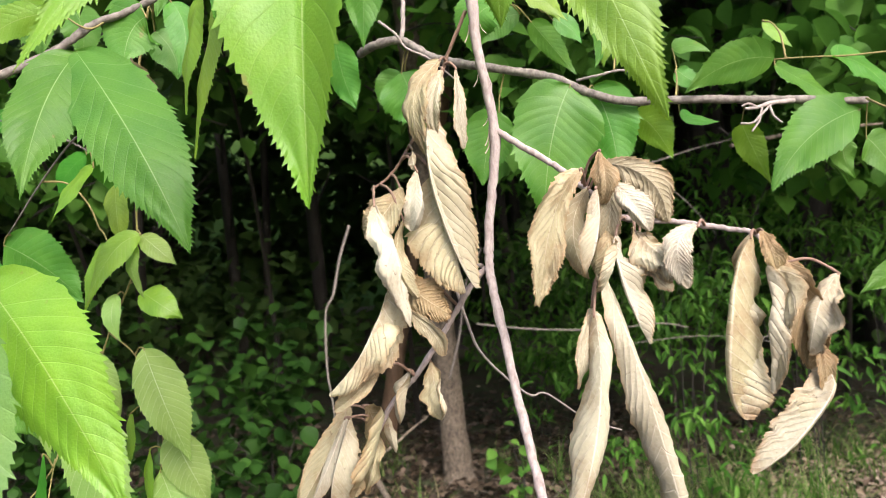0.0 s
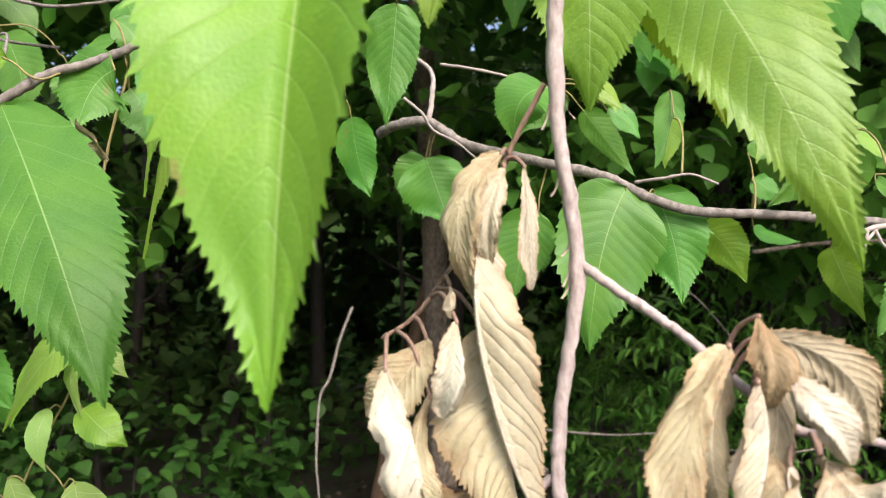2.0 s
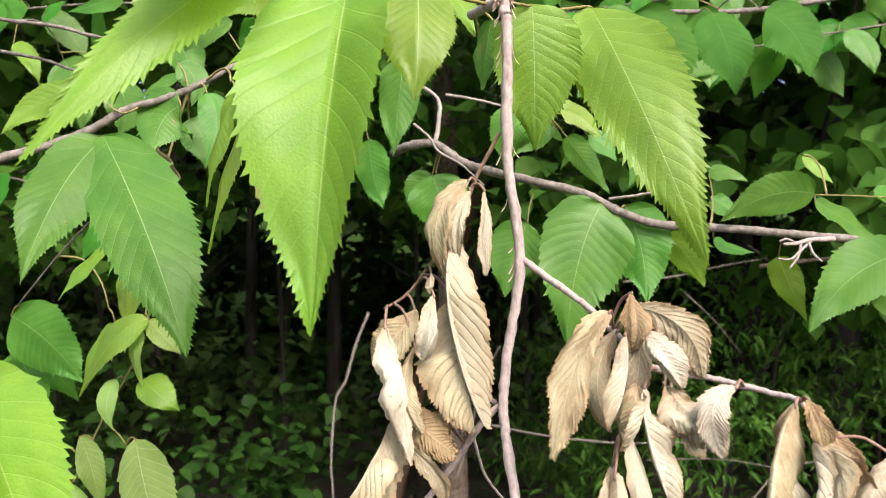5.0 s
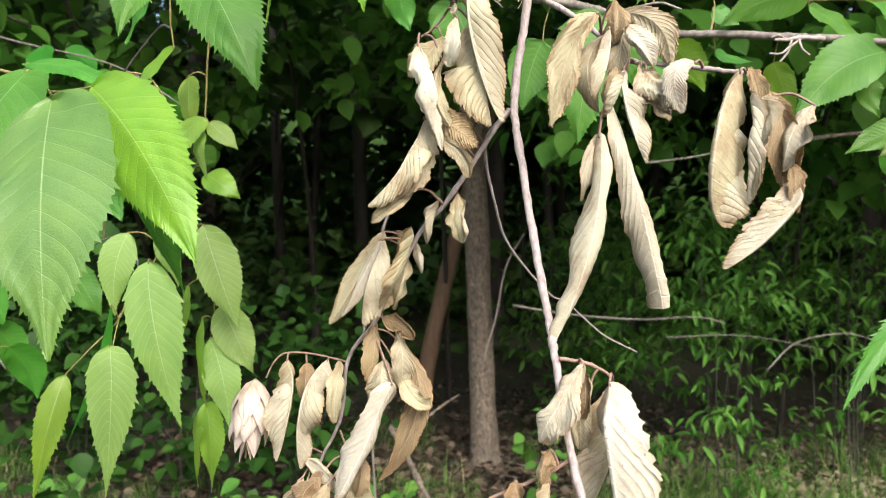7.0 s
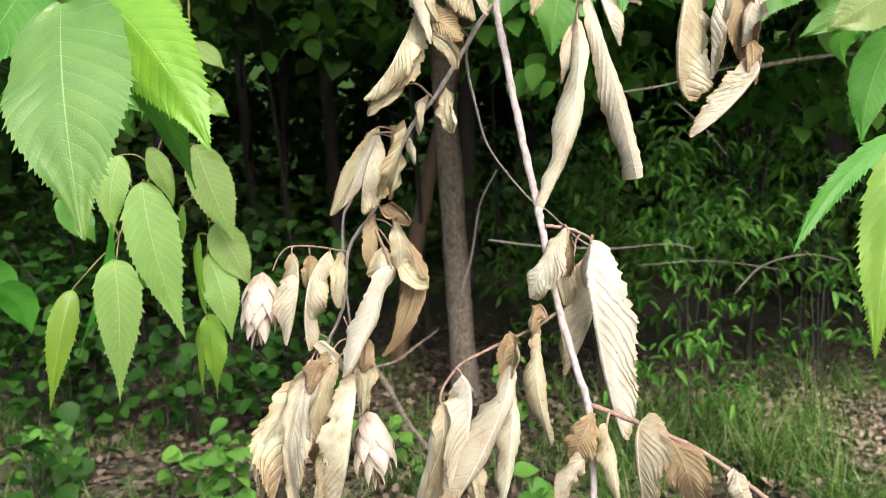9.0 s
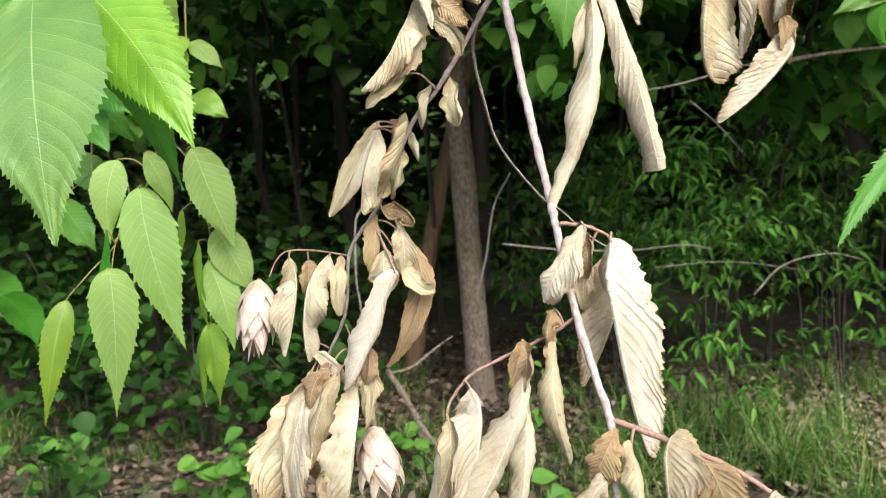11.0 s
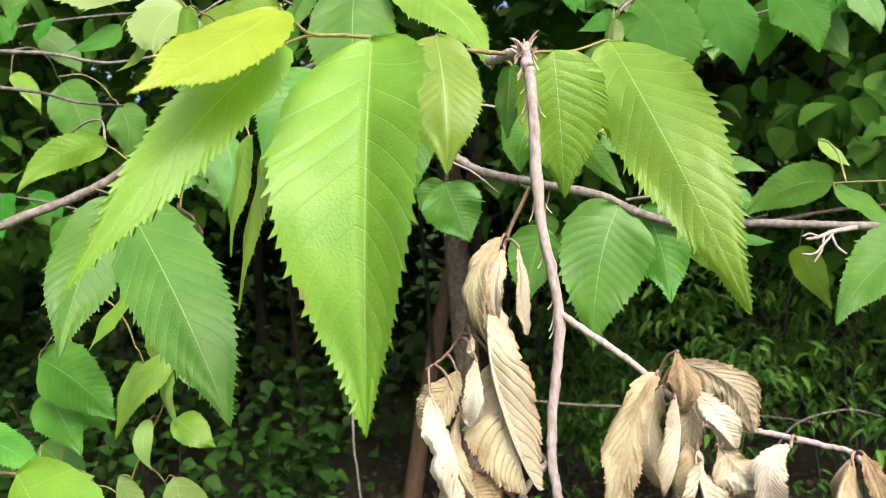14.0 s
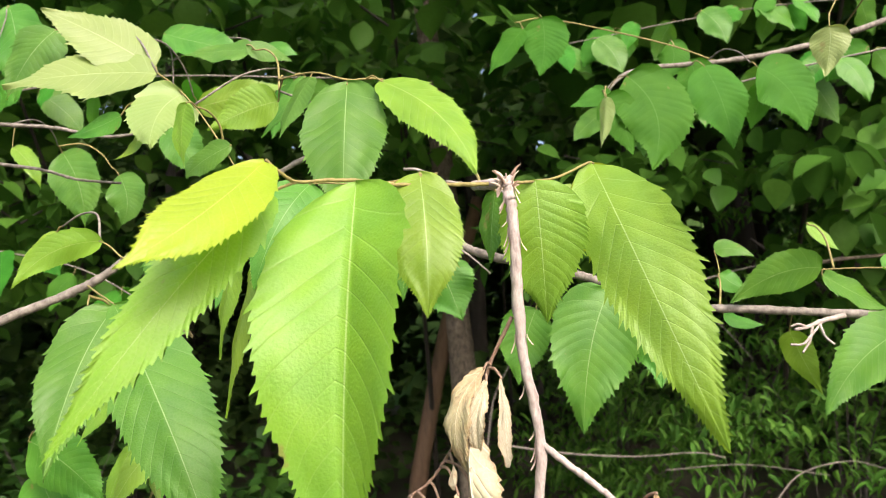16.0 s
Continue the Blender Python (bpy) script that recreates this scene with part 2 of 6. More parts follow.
GRASS_TALL = foliage("tall_grass_blades", [(0.06, 0.15, 0.02), (0.095, 0.21, 0.032), (0.14, 0.27, 0.05), (0.20, 0.32, 0.08), (0.34, 0.36, 0.18)], 0.28)
LITTER = foliage("leaf_litter", [(0.03, 0.022, 0.014), (0.055, 0.04, 0.026), (0.09, 0.068, 0.046), (0.14, 0.105, 0.075), (0.26, 0.20, 0.15)], 0.05)


def soil():
    m, n, l, out = blank("forest_soil")
    obj = n.new("ShaderNodeTexCoord").outputs["Object"]
    a = node(n, "ShaderNodeTexNoise", Scale=3.0, Detail=8.0, Roughness=0.7)
    b = node(n, "ShaderNodeTexNoise", Scale=45.0, Detail=5.0, Roughness=0.7)
    for t in (a, b):
        l.new(obj, t.inputs["Vector"])
    col = ramp(n, l, b.outputs["Fac"], [(0.3, (0.022, 0.017, 0.011)), (0.5, (0.048, 0.036, 0.024)), (0.72, (0.11, 0.085, 0.06))])
    col = mixc(n, l, ramp(n, l, a.outputs["Fac"], [(0.45, (0, 0, 0)), (0.65, (1, 1, 1))]), col, (0.05, 0.08, 0.025))
    bump = node(n, "ShaderNodeBump", Strength=0.8, Distance=0.03)
    l.new(b.outputs["Fac"], bump.inputs["Height"])
    p = node(n, "ShaderNodeBsdfPrincipled", Roughness=0.9)
    l.new(col, p.inputs["Base Color"])
    l.new(bump.outputs[0], p.inputs["Normal"])
    l.new(p.outputs[0], out.inputs[0])
    return m


SOIL = soil()


# ---- builders ----
def mesh_of(name, verts, faces, material, uvs=None, smooth=True, lanes=None):
    me = bpy.data.meshes.new(name)
    me.from_pydata([tuple(v) for v in verts], [], [tuple(f) for f in faces])
    if uvs is not None:
        layer = me.uv_layers.new(name="UVMap")
        idx = np.empty(len(me.loops), dtype=np.int32)
        me.loops.foreach_get("vertex_index", idx)
        layer.data.foreach_set("uv", np.asarray(uvs, dtype=np.float32)[idx].ravel())
        if lanes is not None:
            veins = me.uv_layers.new(name="Veins")
            veins.data.foreach_set("uv", np.asarray(lanes, dtype=np.float32)[idx].ravel())
    if smooth:
        me.polygons.foreach_set("use_smooth", np.ones(len(me.polygons), dtype=bool))
    me.materials.append(material)
    return me


def thing(name, at, label, category, group=""):
    ob = new(name)
    ob.location = at
    ob.empty_display_size = 0.02
    return tagged(ob, label, category, group)


def part(name, me, parent, label=""):
    """Links a mesh given in world metres as one part under its thing, with its own origin."""
    ob = new(name, me)
    ob.parent = parent
    here = Vector(me.vertices[0].co)
    base = Vector(parent.location)
    if parent.parent:
        base = base + Vector(parent.parent.location)
    me.transform(Matrix.Translation(-here))
    ob.location = here - base
    if label:
        tagged(ob, label)
    return ob


def spline(points, steps):
    """A smooth way through the points."""
    p = [Vector(q) for q in points]
    p = [p[0] * 2 - p[1]] + p + [p[-1] * 2 - p[-2]]
    out = []
    for i in range(1, len(p) - 2):
        for k in range(steps):
            t = k / steps
            a, b, c, d = p[i - 1 : i + 3]
            out.append(0.5 * (2 * b + (c - a) * t + (2 * a - 5 * b + 4 * c - d) * t * t + (3 * b - a - 3 * c + d) * t * t * t))
    out.append(p[-2])
    return out


def tube(points, r0, r1, sides=8, knots=0.0, seed=0):
    """Vertices and faces of a tapered, slightly knotty rod."""
    rng = random.Random(seed)
    verts, faces = [], []
    side = Vector((1, 0.2, 0.1))
    count = len(points)
    for i, p in enumerate(points):
        ahead = (points[min(i + 1, count - 1)] - points[max(i - 1, 0)]).normalized()
        a = (side - ahead * side.dot(ahead)).normalized()
        b = ahead.cross(a)
        side = a
        r = r0 + (r1 - r0) * i / (count - 1)
        r *= 1 + knots * ((rng.random() - 0.4) * 0.5 + (0.0, 0.35, 0.8, 0.45)[max(0, i % 17 - 13)])
        for k in range(sides):
            w = 2 * math.pi * k / sides
            q = r * (1 + knots * 0.7 * (rng.random() - 0.5))
            verts.append(p + a * (q * math.cos(w)) + b * (q * math.sin(w)))
    for i in range(count - 1):
        for k in range(sides):
            q = (k + 1) % sides
            faces.append((i * sides + k, i * sides + q, (i + 1) * sides + q, (i + 1) * sides + k))
    faces.append(tuple(range(sides - 1, -1, -1)))
    faces.append(tuple((count - 1) * sides + k for k in range(sides)))
    return verts, faces


WAYS = {}  # the twigs of each thing, to which leaf stalks run


def twig(owner, name, material, r0, r1, points):
    way = spline(points, 12)
    seed = int(abs(points[0][0] * 1e4)) + len(points)
    rng = random.Random(seed)
    for i in range(1, len(way) - 1):
        way[i] = way[i] + Vector([rng.uniform(-1, 1) for _ in range(3)]) * min(0.0003, r0 * 0.00014)
    v, f = tube(way, r0 / 1050, r1 / 1050, 10, 0.2, seed)
    WAYS.setdefault(owner.name, []).extend(way)
    return part(name, mesh_of(name, v, f, material), owner)


FRONT_WAY = Vector((0.03, -1, 0.25)).normalized()


def ribs(base, ctrl, tip, u, face_turn):
    """A point of the midrib, the way along it, across it and out of the blade."""
    p = base * (1 - u) ** 2 + ctrl * 2 * u * (1 - u) + tip * u * u
    d = ((ctrl - base) * 2 * (1 - u) + (tip - ctrl) * 2 * u).normalized()
    across = d.cross(FRONT_WAY)
    if across.length < 0.05:
        across = Vector((1, 0, 0))
    across.normalize()
    normal = across.cross(d).normalized()
    turn = Matrix.Rotation(face_turn, 3, d)
    return p, d, turn @ across, turn @ normal


def grid_faces(rows, n, start=0, flip=False):
    out = []
    for i in range(rows):
        for j in range(n - 1):
            a = start + i * n + j
            q = (a, a + 1, a + n + 1, a + n)
            out.append(q[::-1] if flip else q)
    return out


def blade(base, mid, tip, width, face, fold, fold2, taper, seed, rows, cols):
    """A living blade on a bowed midrib. fold, fold2: degrees by which each half turns back from the rib. Returns vertices, faces, uvs, vein lanes."""
    rng = random.Random(seed)
    base, mid, tip = Vector(base), Vector(mid), Vector(tip)
    ctrl = mid * 2 - (base + tip) * 0.5
    verts, uvs, lanes = [], [], []
    twist = radians(rng.uniform(-10, 10))
    off = rng.uniform(0, 50)
    skew = rng.uniform(-0.08, 0.08)
    shapes = [[rng.uniform(0.35, 0.85) if k % 3 else rng.uniform(1.1, 1.8) for k in range(rows + 2)] for _ in range(2)]
    wave = rng.uniform(0.02, 0.05)
    veins = rng.uniform(12.5, 15.0)
    for i in range(rows + 1):
        u0 = i / rows
        reach = 0.19 * min(1.0, 6 * u0) * min(1.0, 2.2 * (1 - u0))
        for j in range(-cols, cols + 1):
            v = j / cols
            v = v * 0.93 if abs(j) < cols else v
            u = u0 + reach * abs(v) * (1 + 0.15 * abs(v)) / 1.15
            p, d, across, normal = ribs(base, ctrl, tip, u, radians(face) + twist * (u - 0.4))
            h = 0.5 * width * ovate(u, taper) * (1 + 0.05 * noise.noise(Vector((u * 6 + off, 1.1, 0))))
            sgn = 1 if j > 0 else -1
            a = radians((fold if j > 0 else fold2) * min(1.0, 0.15 + 3 * u))
            hs = h * (1 + skew * sgn)
            x, z = v * hs * math.cos(a), -abs(v) * hs * math.sin(a)
            z += 0.12 * hs * v * v + wave * width * v * v * math.sin(u * 11 + off + v)
            lane = u0 * veins + (0.4 if j > 0 else 0.0)
            z += 0.0055 * width * (abs(math.sin(math.pi * lane)) - 0.6) * min(1, abs(v) * 4) * (1 - u * 0.5)
            z += 0.05 * width * noise.noise(Vector((u * 5 + off, v * 2, 7.7))) * abs(v)
            q = p + across * x + normal * (z - (0.008 * width if j == 0 else 0))
            if abs(j) == cols:
                tooth = 0.050 * max(width, 0.42 * (tip - base).length) * (0.0, 0.28, 1.0)[(i + sgn) % 3] * shapes[(sgn + 1) // 2][(i + sgn + 1) // 3] * (1.0 if 0.05 < u < 0.98 else 0.25) * (0.4 + 0.6 * ovate(u, taper))
                q = q + (across * (0.75 * sgn) * math.cos(a) - normal * 0.75 * math.sin(a) + d * 0.9) * tooth
            verts.append(q)
            uvs.append((u, v))
            lanes.append((lane, v))
    return verts, grid_faces(rows, 2 * cols + 1), uvs, lanes


def smooth01(t):
    t = min(max(t, 0.0), 1.0)
    return t * t * (3 - 2 * t)


def ridged(x, y, z):
    """Sharp-creased noise, as of crumpled paper."""
    return 2 * abs(noise.noise(Vector((x, y, z)))) - 0.45


def scroll(base, mid, tip, width, face, curl, crump, seed, rows, cols, rolled=0, left=None, right=None, turn=None):
    """A withered blade: thin, smooth between its raised veins, with edges that roll in and sharp teeth. left, right: degrees by which each edge
    rolls (above 0 towards the front, below 0 to the back). turn: degrees of twist from stalk to tip. Front and back skins are made apart."""
    rng = random.Random(seed)
    base, mid, tip = Vector(base), Vector(mid), Vector(tip)
    ctrl = mid * 2 - (base + tip) * 0.5
    off = rng.uniform(0, 60)
    a, b = rng.uniform(0.35, 0.8), rng.uniform(1.0, 1.5)
    if rng.random() < 0.5:
        a, b = b, a
    way = -1 if rng.random() < 0.55 else 1
    sides = {1: curl * a * way if left is None else left, -1: curl * b * rng.choice((way, way, -way)) if right is None else right}
    start = {1: rng.uniform(0.1, 0.45), -1: rng.uniform(0.1, 0.45)}
    slant = {1: rng.uniform(-0.45, 0.45), -1: rng.uniform(-0.45, 0.45)}
    soft = rng.uniform(0.16, 0.4)
    crease = radians(rng.uniform(14, 38)) * rng.choice((1, -1))
    twist = radians(rng.uniform(10, 45) * rng.choice((-1, 1)) if turn is None else turn)
    if rolled:
        sides = {1: -70 if left is None else left, -1: -rng.uniform(260, 330) if right is None else right}
        crease, start, slant, soft = 0.12, {1: 0.0, -1: 0.0}, {1: 0.0, -1: 0.0}, 1.0
        twist = radians(rng.choice((-1, 1)) * 110 if turn is None else turn)
    doubled = [k for k in (1, -1) if abs(sides[k]) >= 150 and not rolled]
    for k in doubled:  # a half that lies folded flat behind or before the other, along the rib
        start[k], slant[k] = 0.0, 0.0
    softness = {k: 0.16 if k in doubled else soft for k in (1, -1)}
    shapes = [rng.uniform(0.35, 1.5) for _ in range(rows + 2)]
    taper = 0.05 if rolled > 1 else 0.55 if rolled else rng.choice((0.55, 0.65, 0.8, 0.95))
    base_pow = 0.45 if rolled else rng.uniform(0.6, 0.95)
    peak = base_pow / (base_pow + taper)
    top = peak ** base_pow * (1 - peak) ** taper
    bends = [(rng.uniform(0.25, 0.75), rng.uniform(-0.5, 0.5), rng.uniform(-0.9, 0.9)) for _ in range(2)]
    veins, pleat = rng.uniform(10.5, 13.5), rng.uniform(0.4, 0.85)
    fold_at = {s: (rng.uniform(0.25, 0.75), rng.uniform(-0.5, 0.5), radians(rng.uniform(20, 62)) * rng.choice((-1, -1, 1)) * min(crump, 1.0)) for s in (-1, 1)}
    ragged = {s: [0.10 * noise.noise(Vector((k * 0.21 + off, 5.0 * s, 6.6))) - 0.35 * max(0.0, noise.noise(Vector((k * 0.11 + off, 7.0 * s, 1.6))) - 0.25) for k in range(rows + 1)] for s in (-1, 1)}
    flat, facing, along = [], [], []
    for i in range(rows + 1):
        u = i / rows
        n1 = noise.noise(Vector((u * 2.6 + off, 0.3, 1.0)))
        n2 = noise.noise(Vector((u * 2.2 + off, 8.3, 4.0)))
        edge = {-1: noise.noise(Vector((u * 4 + off, 3.3, 9.0))), 1: noise.noise(Vector((u * 4 + off, 13.3, 2.0)))}
        p, d, across, normal = ribs(base, ctrl, tip, u, radians(face) + twist * (u - 0.5) + 0.4 * n2 * crump)
        for at, sx, sz in bends:
            bump = smooth01(1 - abs(u - at) / (at if u < at else 1 - at)) * width * 0.17 * crump
            p = p + across * bump * sx + normal * bump * sz
        h = 0.5 * width * (0.07 + 0.95 * (u ** base_pow) * (max(1 - u, 0.01 if rolled > 1 else 0.0) ** taper) / top) if u < 1 or rolled > 1 else 0.02 * width
        loose = 0.35 + 0.65 * min(1, 2.5 * u) + 0.5 * n1 * crump
        xs, far = {0: (0.0, 0.0, 0.0)}, {-1: 0.0, 1: 0.0}
        for sign in (-1, 1):
            total, roll = abs(radians(sides[sign])), 1 if sides[sign] > 0 else -1
            x = z = plain = 0.0
            ds = (1.0 + 0.6 * edge[sign] * crump + ragged[sign][i]) / cols
            for k in range(1, cols + 1):
                t = crease * min(1.0, 3 * u) + total * loose * smooth01(((k - 0.5) / cols - start[sign] - slant[sign] * (u - 0.5)) / softness[sign])
                t += fold_at[sign][2] * min(1.0, 3 * u) * smooth01(((k - 0.5) / cols - fold_at[sign][0] - fold_at[sign][1] * (u - 0.5)) / 0.14)
                if rolled:
                    t = crease + total * (0.4 + 0.6 * u + 0.3 * n1) * ((k - 0.5) / cols) ** 1.2
                x += math.cos(t) * ds
                z += math.sin(t) * ds
                plain += math.cos(t) / cols
                far[sign] = max(far[sign], plain)
                xs[sign * k] = (sign * x, roll * z, sign * roll * t)
        size = 2 * h / max(far[-1] + far[1], 0.5 if rolled else 0.8)
        centre = (far[1] - far[-1]) * 0.5 * (0.95 if doubled else 0.6)
        row, face_row = [], []
        for j in range(-cols, cols + 1):
            v = j / cols
            x, z, ang = xs[j]
            dent = noise.noise(Vector((u * 4 + off, v * 1.3, off * 0.3))) * 0.08 + ridged(u * 4.5 + off, v * 1.5, off * 0.3) * 0.05 + ridged(u * 13 + off, v * 4, 2.0) * 0.03
            ruffle = 0.20 * v * v * noise.noise(Vector((u * 6.5 + off, 4.0 + (2.5 if j > 0 else 0.0), 3.1)))
            out_dir = normal * math.cos(ang) - across * math.sin(ang)
            row.append(p + across * ((x - centre) * size) + normal * (z * size) + out_dir * (width * crump * (dent * (0.2 + 0.8 * abs(v)) + ruffle)))
            face_row.append((out_dir, across * math.cos(ang) + normal * math.sin(ang)))
        flat.append(row)
        facing.append(face_row)
        along.append(d)
    outer, inner, uvs, lanes = [], [], [], []
    for i in range(rows + 1):
        u0 = i / rows
        lane = u0 * veins + 0.35 * noise.noise(Vector((u0 * 5 + off, 2.2, 8.8)))
        tooth = 0.055 * width * (0.0, 0.25, 1.0)[i % 3] * shapes[i // 3] * (0.5 if rolled else 1.0)
        wave = [abs(math.sin(math.pi * (lane + s))) for s in (0.0, 0.4)]
        reach = 0.27 * min(1.0, 5 * u0) * min(1.0, 2.0 * (1 - u0))
        for j in range(-cols, cols + 1):
            v = j / cols
            u = min(u0 + reach * (abs(v) + 0.2 * v * v), 1.0)
            k = min(int(u * rows), rows - 1)
            q = flat[k][j + cols].lerp(flat[k + 1][j + cols], u * rows - k)
            out_dir, sidewards = facing[k][j + cols]
            w = wave[1 if j > 0 else 0]
            q = q + out_dir * (width * pleat * (0.026 * (1 - w) ** 3 - 0.013 * w) * min(1, abs(v) * 4) + (0.02 * width if j == 0 else 0.0))
            if abs(j) == cols:
                q = q + along[k] * tooth * 0.7 + sidewards * (tooth * (1 if j > 0 else -1))
            outer.append(q)
            inner.append(q - out_dir * 0.00025)
            uvs.append((u, v))
            lanes.append((lane + (0.4 if j > 0 else 0.0), v))
    n = 2 * cols + 1
    return outer + inner, grid_faces(rows, n, 0, True), grid_faces(rows, n, len(outer), False), uvs + uvs, lanes + lanes


def ovate(u, taper=0.95):
    """Half-width of a living leaf: rounded near the stalk, drawn out to a fine point."""
    rise = 0.5 if taper < 1.05 else 0.66
    peak = rise / (rise + taper)
    top = peak ** rise * (1 - peak) ** taper
    return (max(u, 0.0) ** rise) * ((1 - u) ** taper) * (1 - (0.35 if taper < 1.3 else 0.6) * math.exp(-(((u - 0.94) / 0.17) ** 2))) / top if u < 1 else 0.0


def stalk(owner, leaf, at, toward_tip, material, r):
    ways = WAYS.get(owner.name, [])
    if not ways:
        return
    at = Vector(at)
    near = min(ways, key=lambda q: (q - at).length)
    gap = (near - at).length
    if gap <= 0.0015:
        return
    if gap >= 0.035:  # a leaf farther off sits on a side twig of its own
        end = at + (near - at).normalized() * 0.010 + Vector((0, 0.002, 0.005))
        lift = Vector((0.06 * gap, 0.05 * gap, 0.16 * gap))
        way = spline([near, near.lerp(end, 0.35) + lift, near.lerp(end, 0.72) + lift * 0.8, end], 6)
        v, f = tube(way, 0.0009, 0.0006, 7, 0.15, len(ways))
        part("side_twig", mesh_of("side_twig", v, f, GREEN_TWIG if material == GREEN_TWIG and gap < 0.09 else GREY_BARK), owner)
        ways.extend(way[6:])
        near = end
        gap = (near - at).length
    bend = (near + at) * 0.5 + Vector((0, 0, 0.18 * gap))
    v, f = tube(spline([near, bend, at, at + (Vector(toward_tip) - at) * 0.05], 4), r * 1.15, r * 0.8, 6)
    part("leaf_stalk", mesh_of("leaf_stalk", v, f, material), leaf)


COUNT = [0]


def green_leaf(owner, material, base, mid, tip, width, face=0, fold=12, fold2=None, taper=0.95):
    COUNT[0] += 1
    near = (Vector(mid) - Vector((0.05, 0.0, 1.5))).length < 0.55
    fold2 = fold if fold2 is None else fold2
    v, f, uv, lanes = blade(base, mid, tip, width / max(math.cos(radians(face)), 0.6), face, fold, fold2, taper, COUNT[0] * 17, 99 if near else 63, 8 if near else 5)
    leaf = part("leaf", mesh_of("leaf", v, f, material, uv, True, lanes), owner)
    stalk(owner, leaf, base, mid, GREEN_TWIG, 0.0006)
    return leaf


def dead_leaf(owner, material, base, mid, tip, width, face=0, curl=120, crump=1.0, tube=0, left=None, right=None, turn=None):
    COUNT[0] += 1
    v, f, f2, uv, lanes = scroll(base, mid, tip, width * 0.86, face, curl, crump, int(abs(base[0] * 7919 + base[2] * 1299) * 1e3) % 99991, 132, 12, tube, left, right, turn)
    me = mesh_of("withered_leaf", v, f + f2, material, uv, True, lanes)
    me.materials.append({DRY_WHITE: DRY_CREAM, DRY_CREAM: DRY_INNER, DRY_TAN: DRY_CREAM}.get(material, DRY_TAN))
    idx = np.zeros(len(me.polygons), dtype=np.int32)
    idx[len(f):] = 1
    me.polygons.foreach_set("material_index", idx)
    leaf = part("withered_leaf", me, owner)
    stalk(owner, leaf, base, mid, RED_TWIG, 0.0006)
    return leaf


def fruit(owner, top, foot, width):
    """A hop-like cone of overlapping papery bladders."""
    top, foot = Vector(top), Vector(foot)
    axis = foot - top
    length = axis.length
    d = axis.normalized()
    a = d.cross(Vector((0, 1, 0))).normalized()
    b = d.cross(a)
    v, f = tube([top + axis * (k / 6) for k in range(7)], 0.001, 0.0006, 6)
    core = part("fruit", mesh_of("fruit", v, f, RED_TWIG), owner, "pale papery hop-like seed cone")
    rng = random.Random(int(width * 1e6))
    levels = 5
    for i in range(levels):
        ring = (4, 5, 5, 4, 2)[i]
        for k in range(ring):
            w = 2 * math.pi * (k + 0.5 * (i % 2)) / ring + rng.uniform(-0.25, 0.25)
            out = a * math.cos(w) + b * math.sin(w)
            s = i / (levels - 1)
            spread = width * (0.34, 0.40, 0.36, 0.24, 0.08)[i] * rng.uniform(0.85, 1.15)
            start = top + axis * (0.01 + 0.50 * s) + out * 0.001
            end = start + d * length * rng.uniform(0.46, 0.60) + out * spread
            middle = (start + end) * 0.5 + out * spread * 0.5
            verts, faces, uvs = [], [], []
            side = d.cross(out).normalized()
            for r in range(11):
                u = r / 10
                p = start * (1 - u) ** 2 + (middle * 2 - (start + end) * 0.5) * 2 * u * (1 - u) + end * u * u
                h = width * 0.25 * (u ** 0.5) * ((1 - u) ** 1.05) * 2.5 + width * 0.006
                for c in range(-3, 4):
                    t = c / 3
                    verts.append(p + side * h * t - out * h * 0.5 * t * t)
                    uvs.append((u * 0.5, t))
            for r in range(10):
                for c in range(6):
                    q = r * 7 + c
                    faces.append((q, q + 1, q + 8, q + 7))
            part("bract", mesh_of("bract", verts, faces, BRACT, uvs, True, [(a * 3 + b * 1.5, b) for a, b in uvs]), core)
    return core


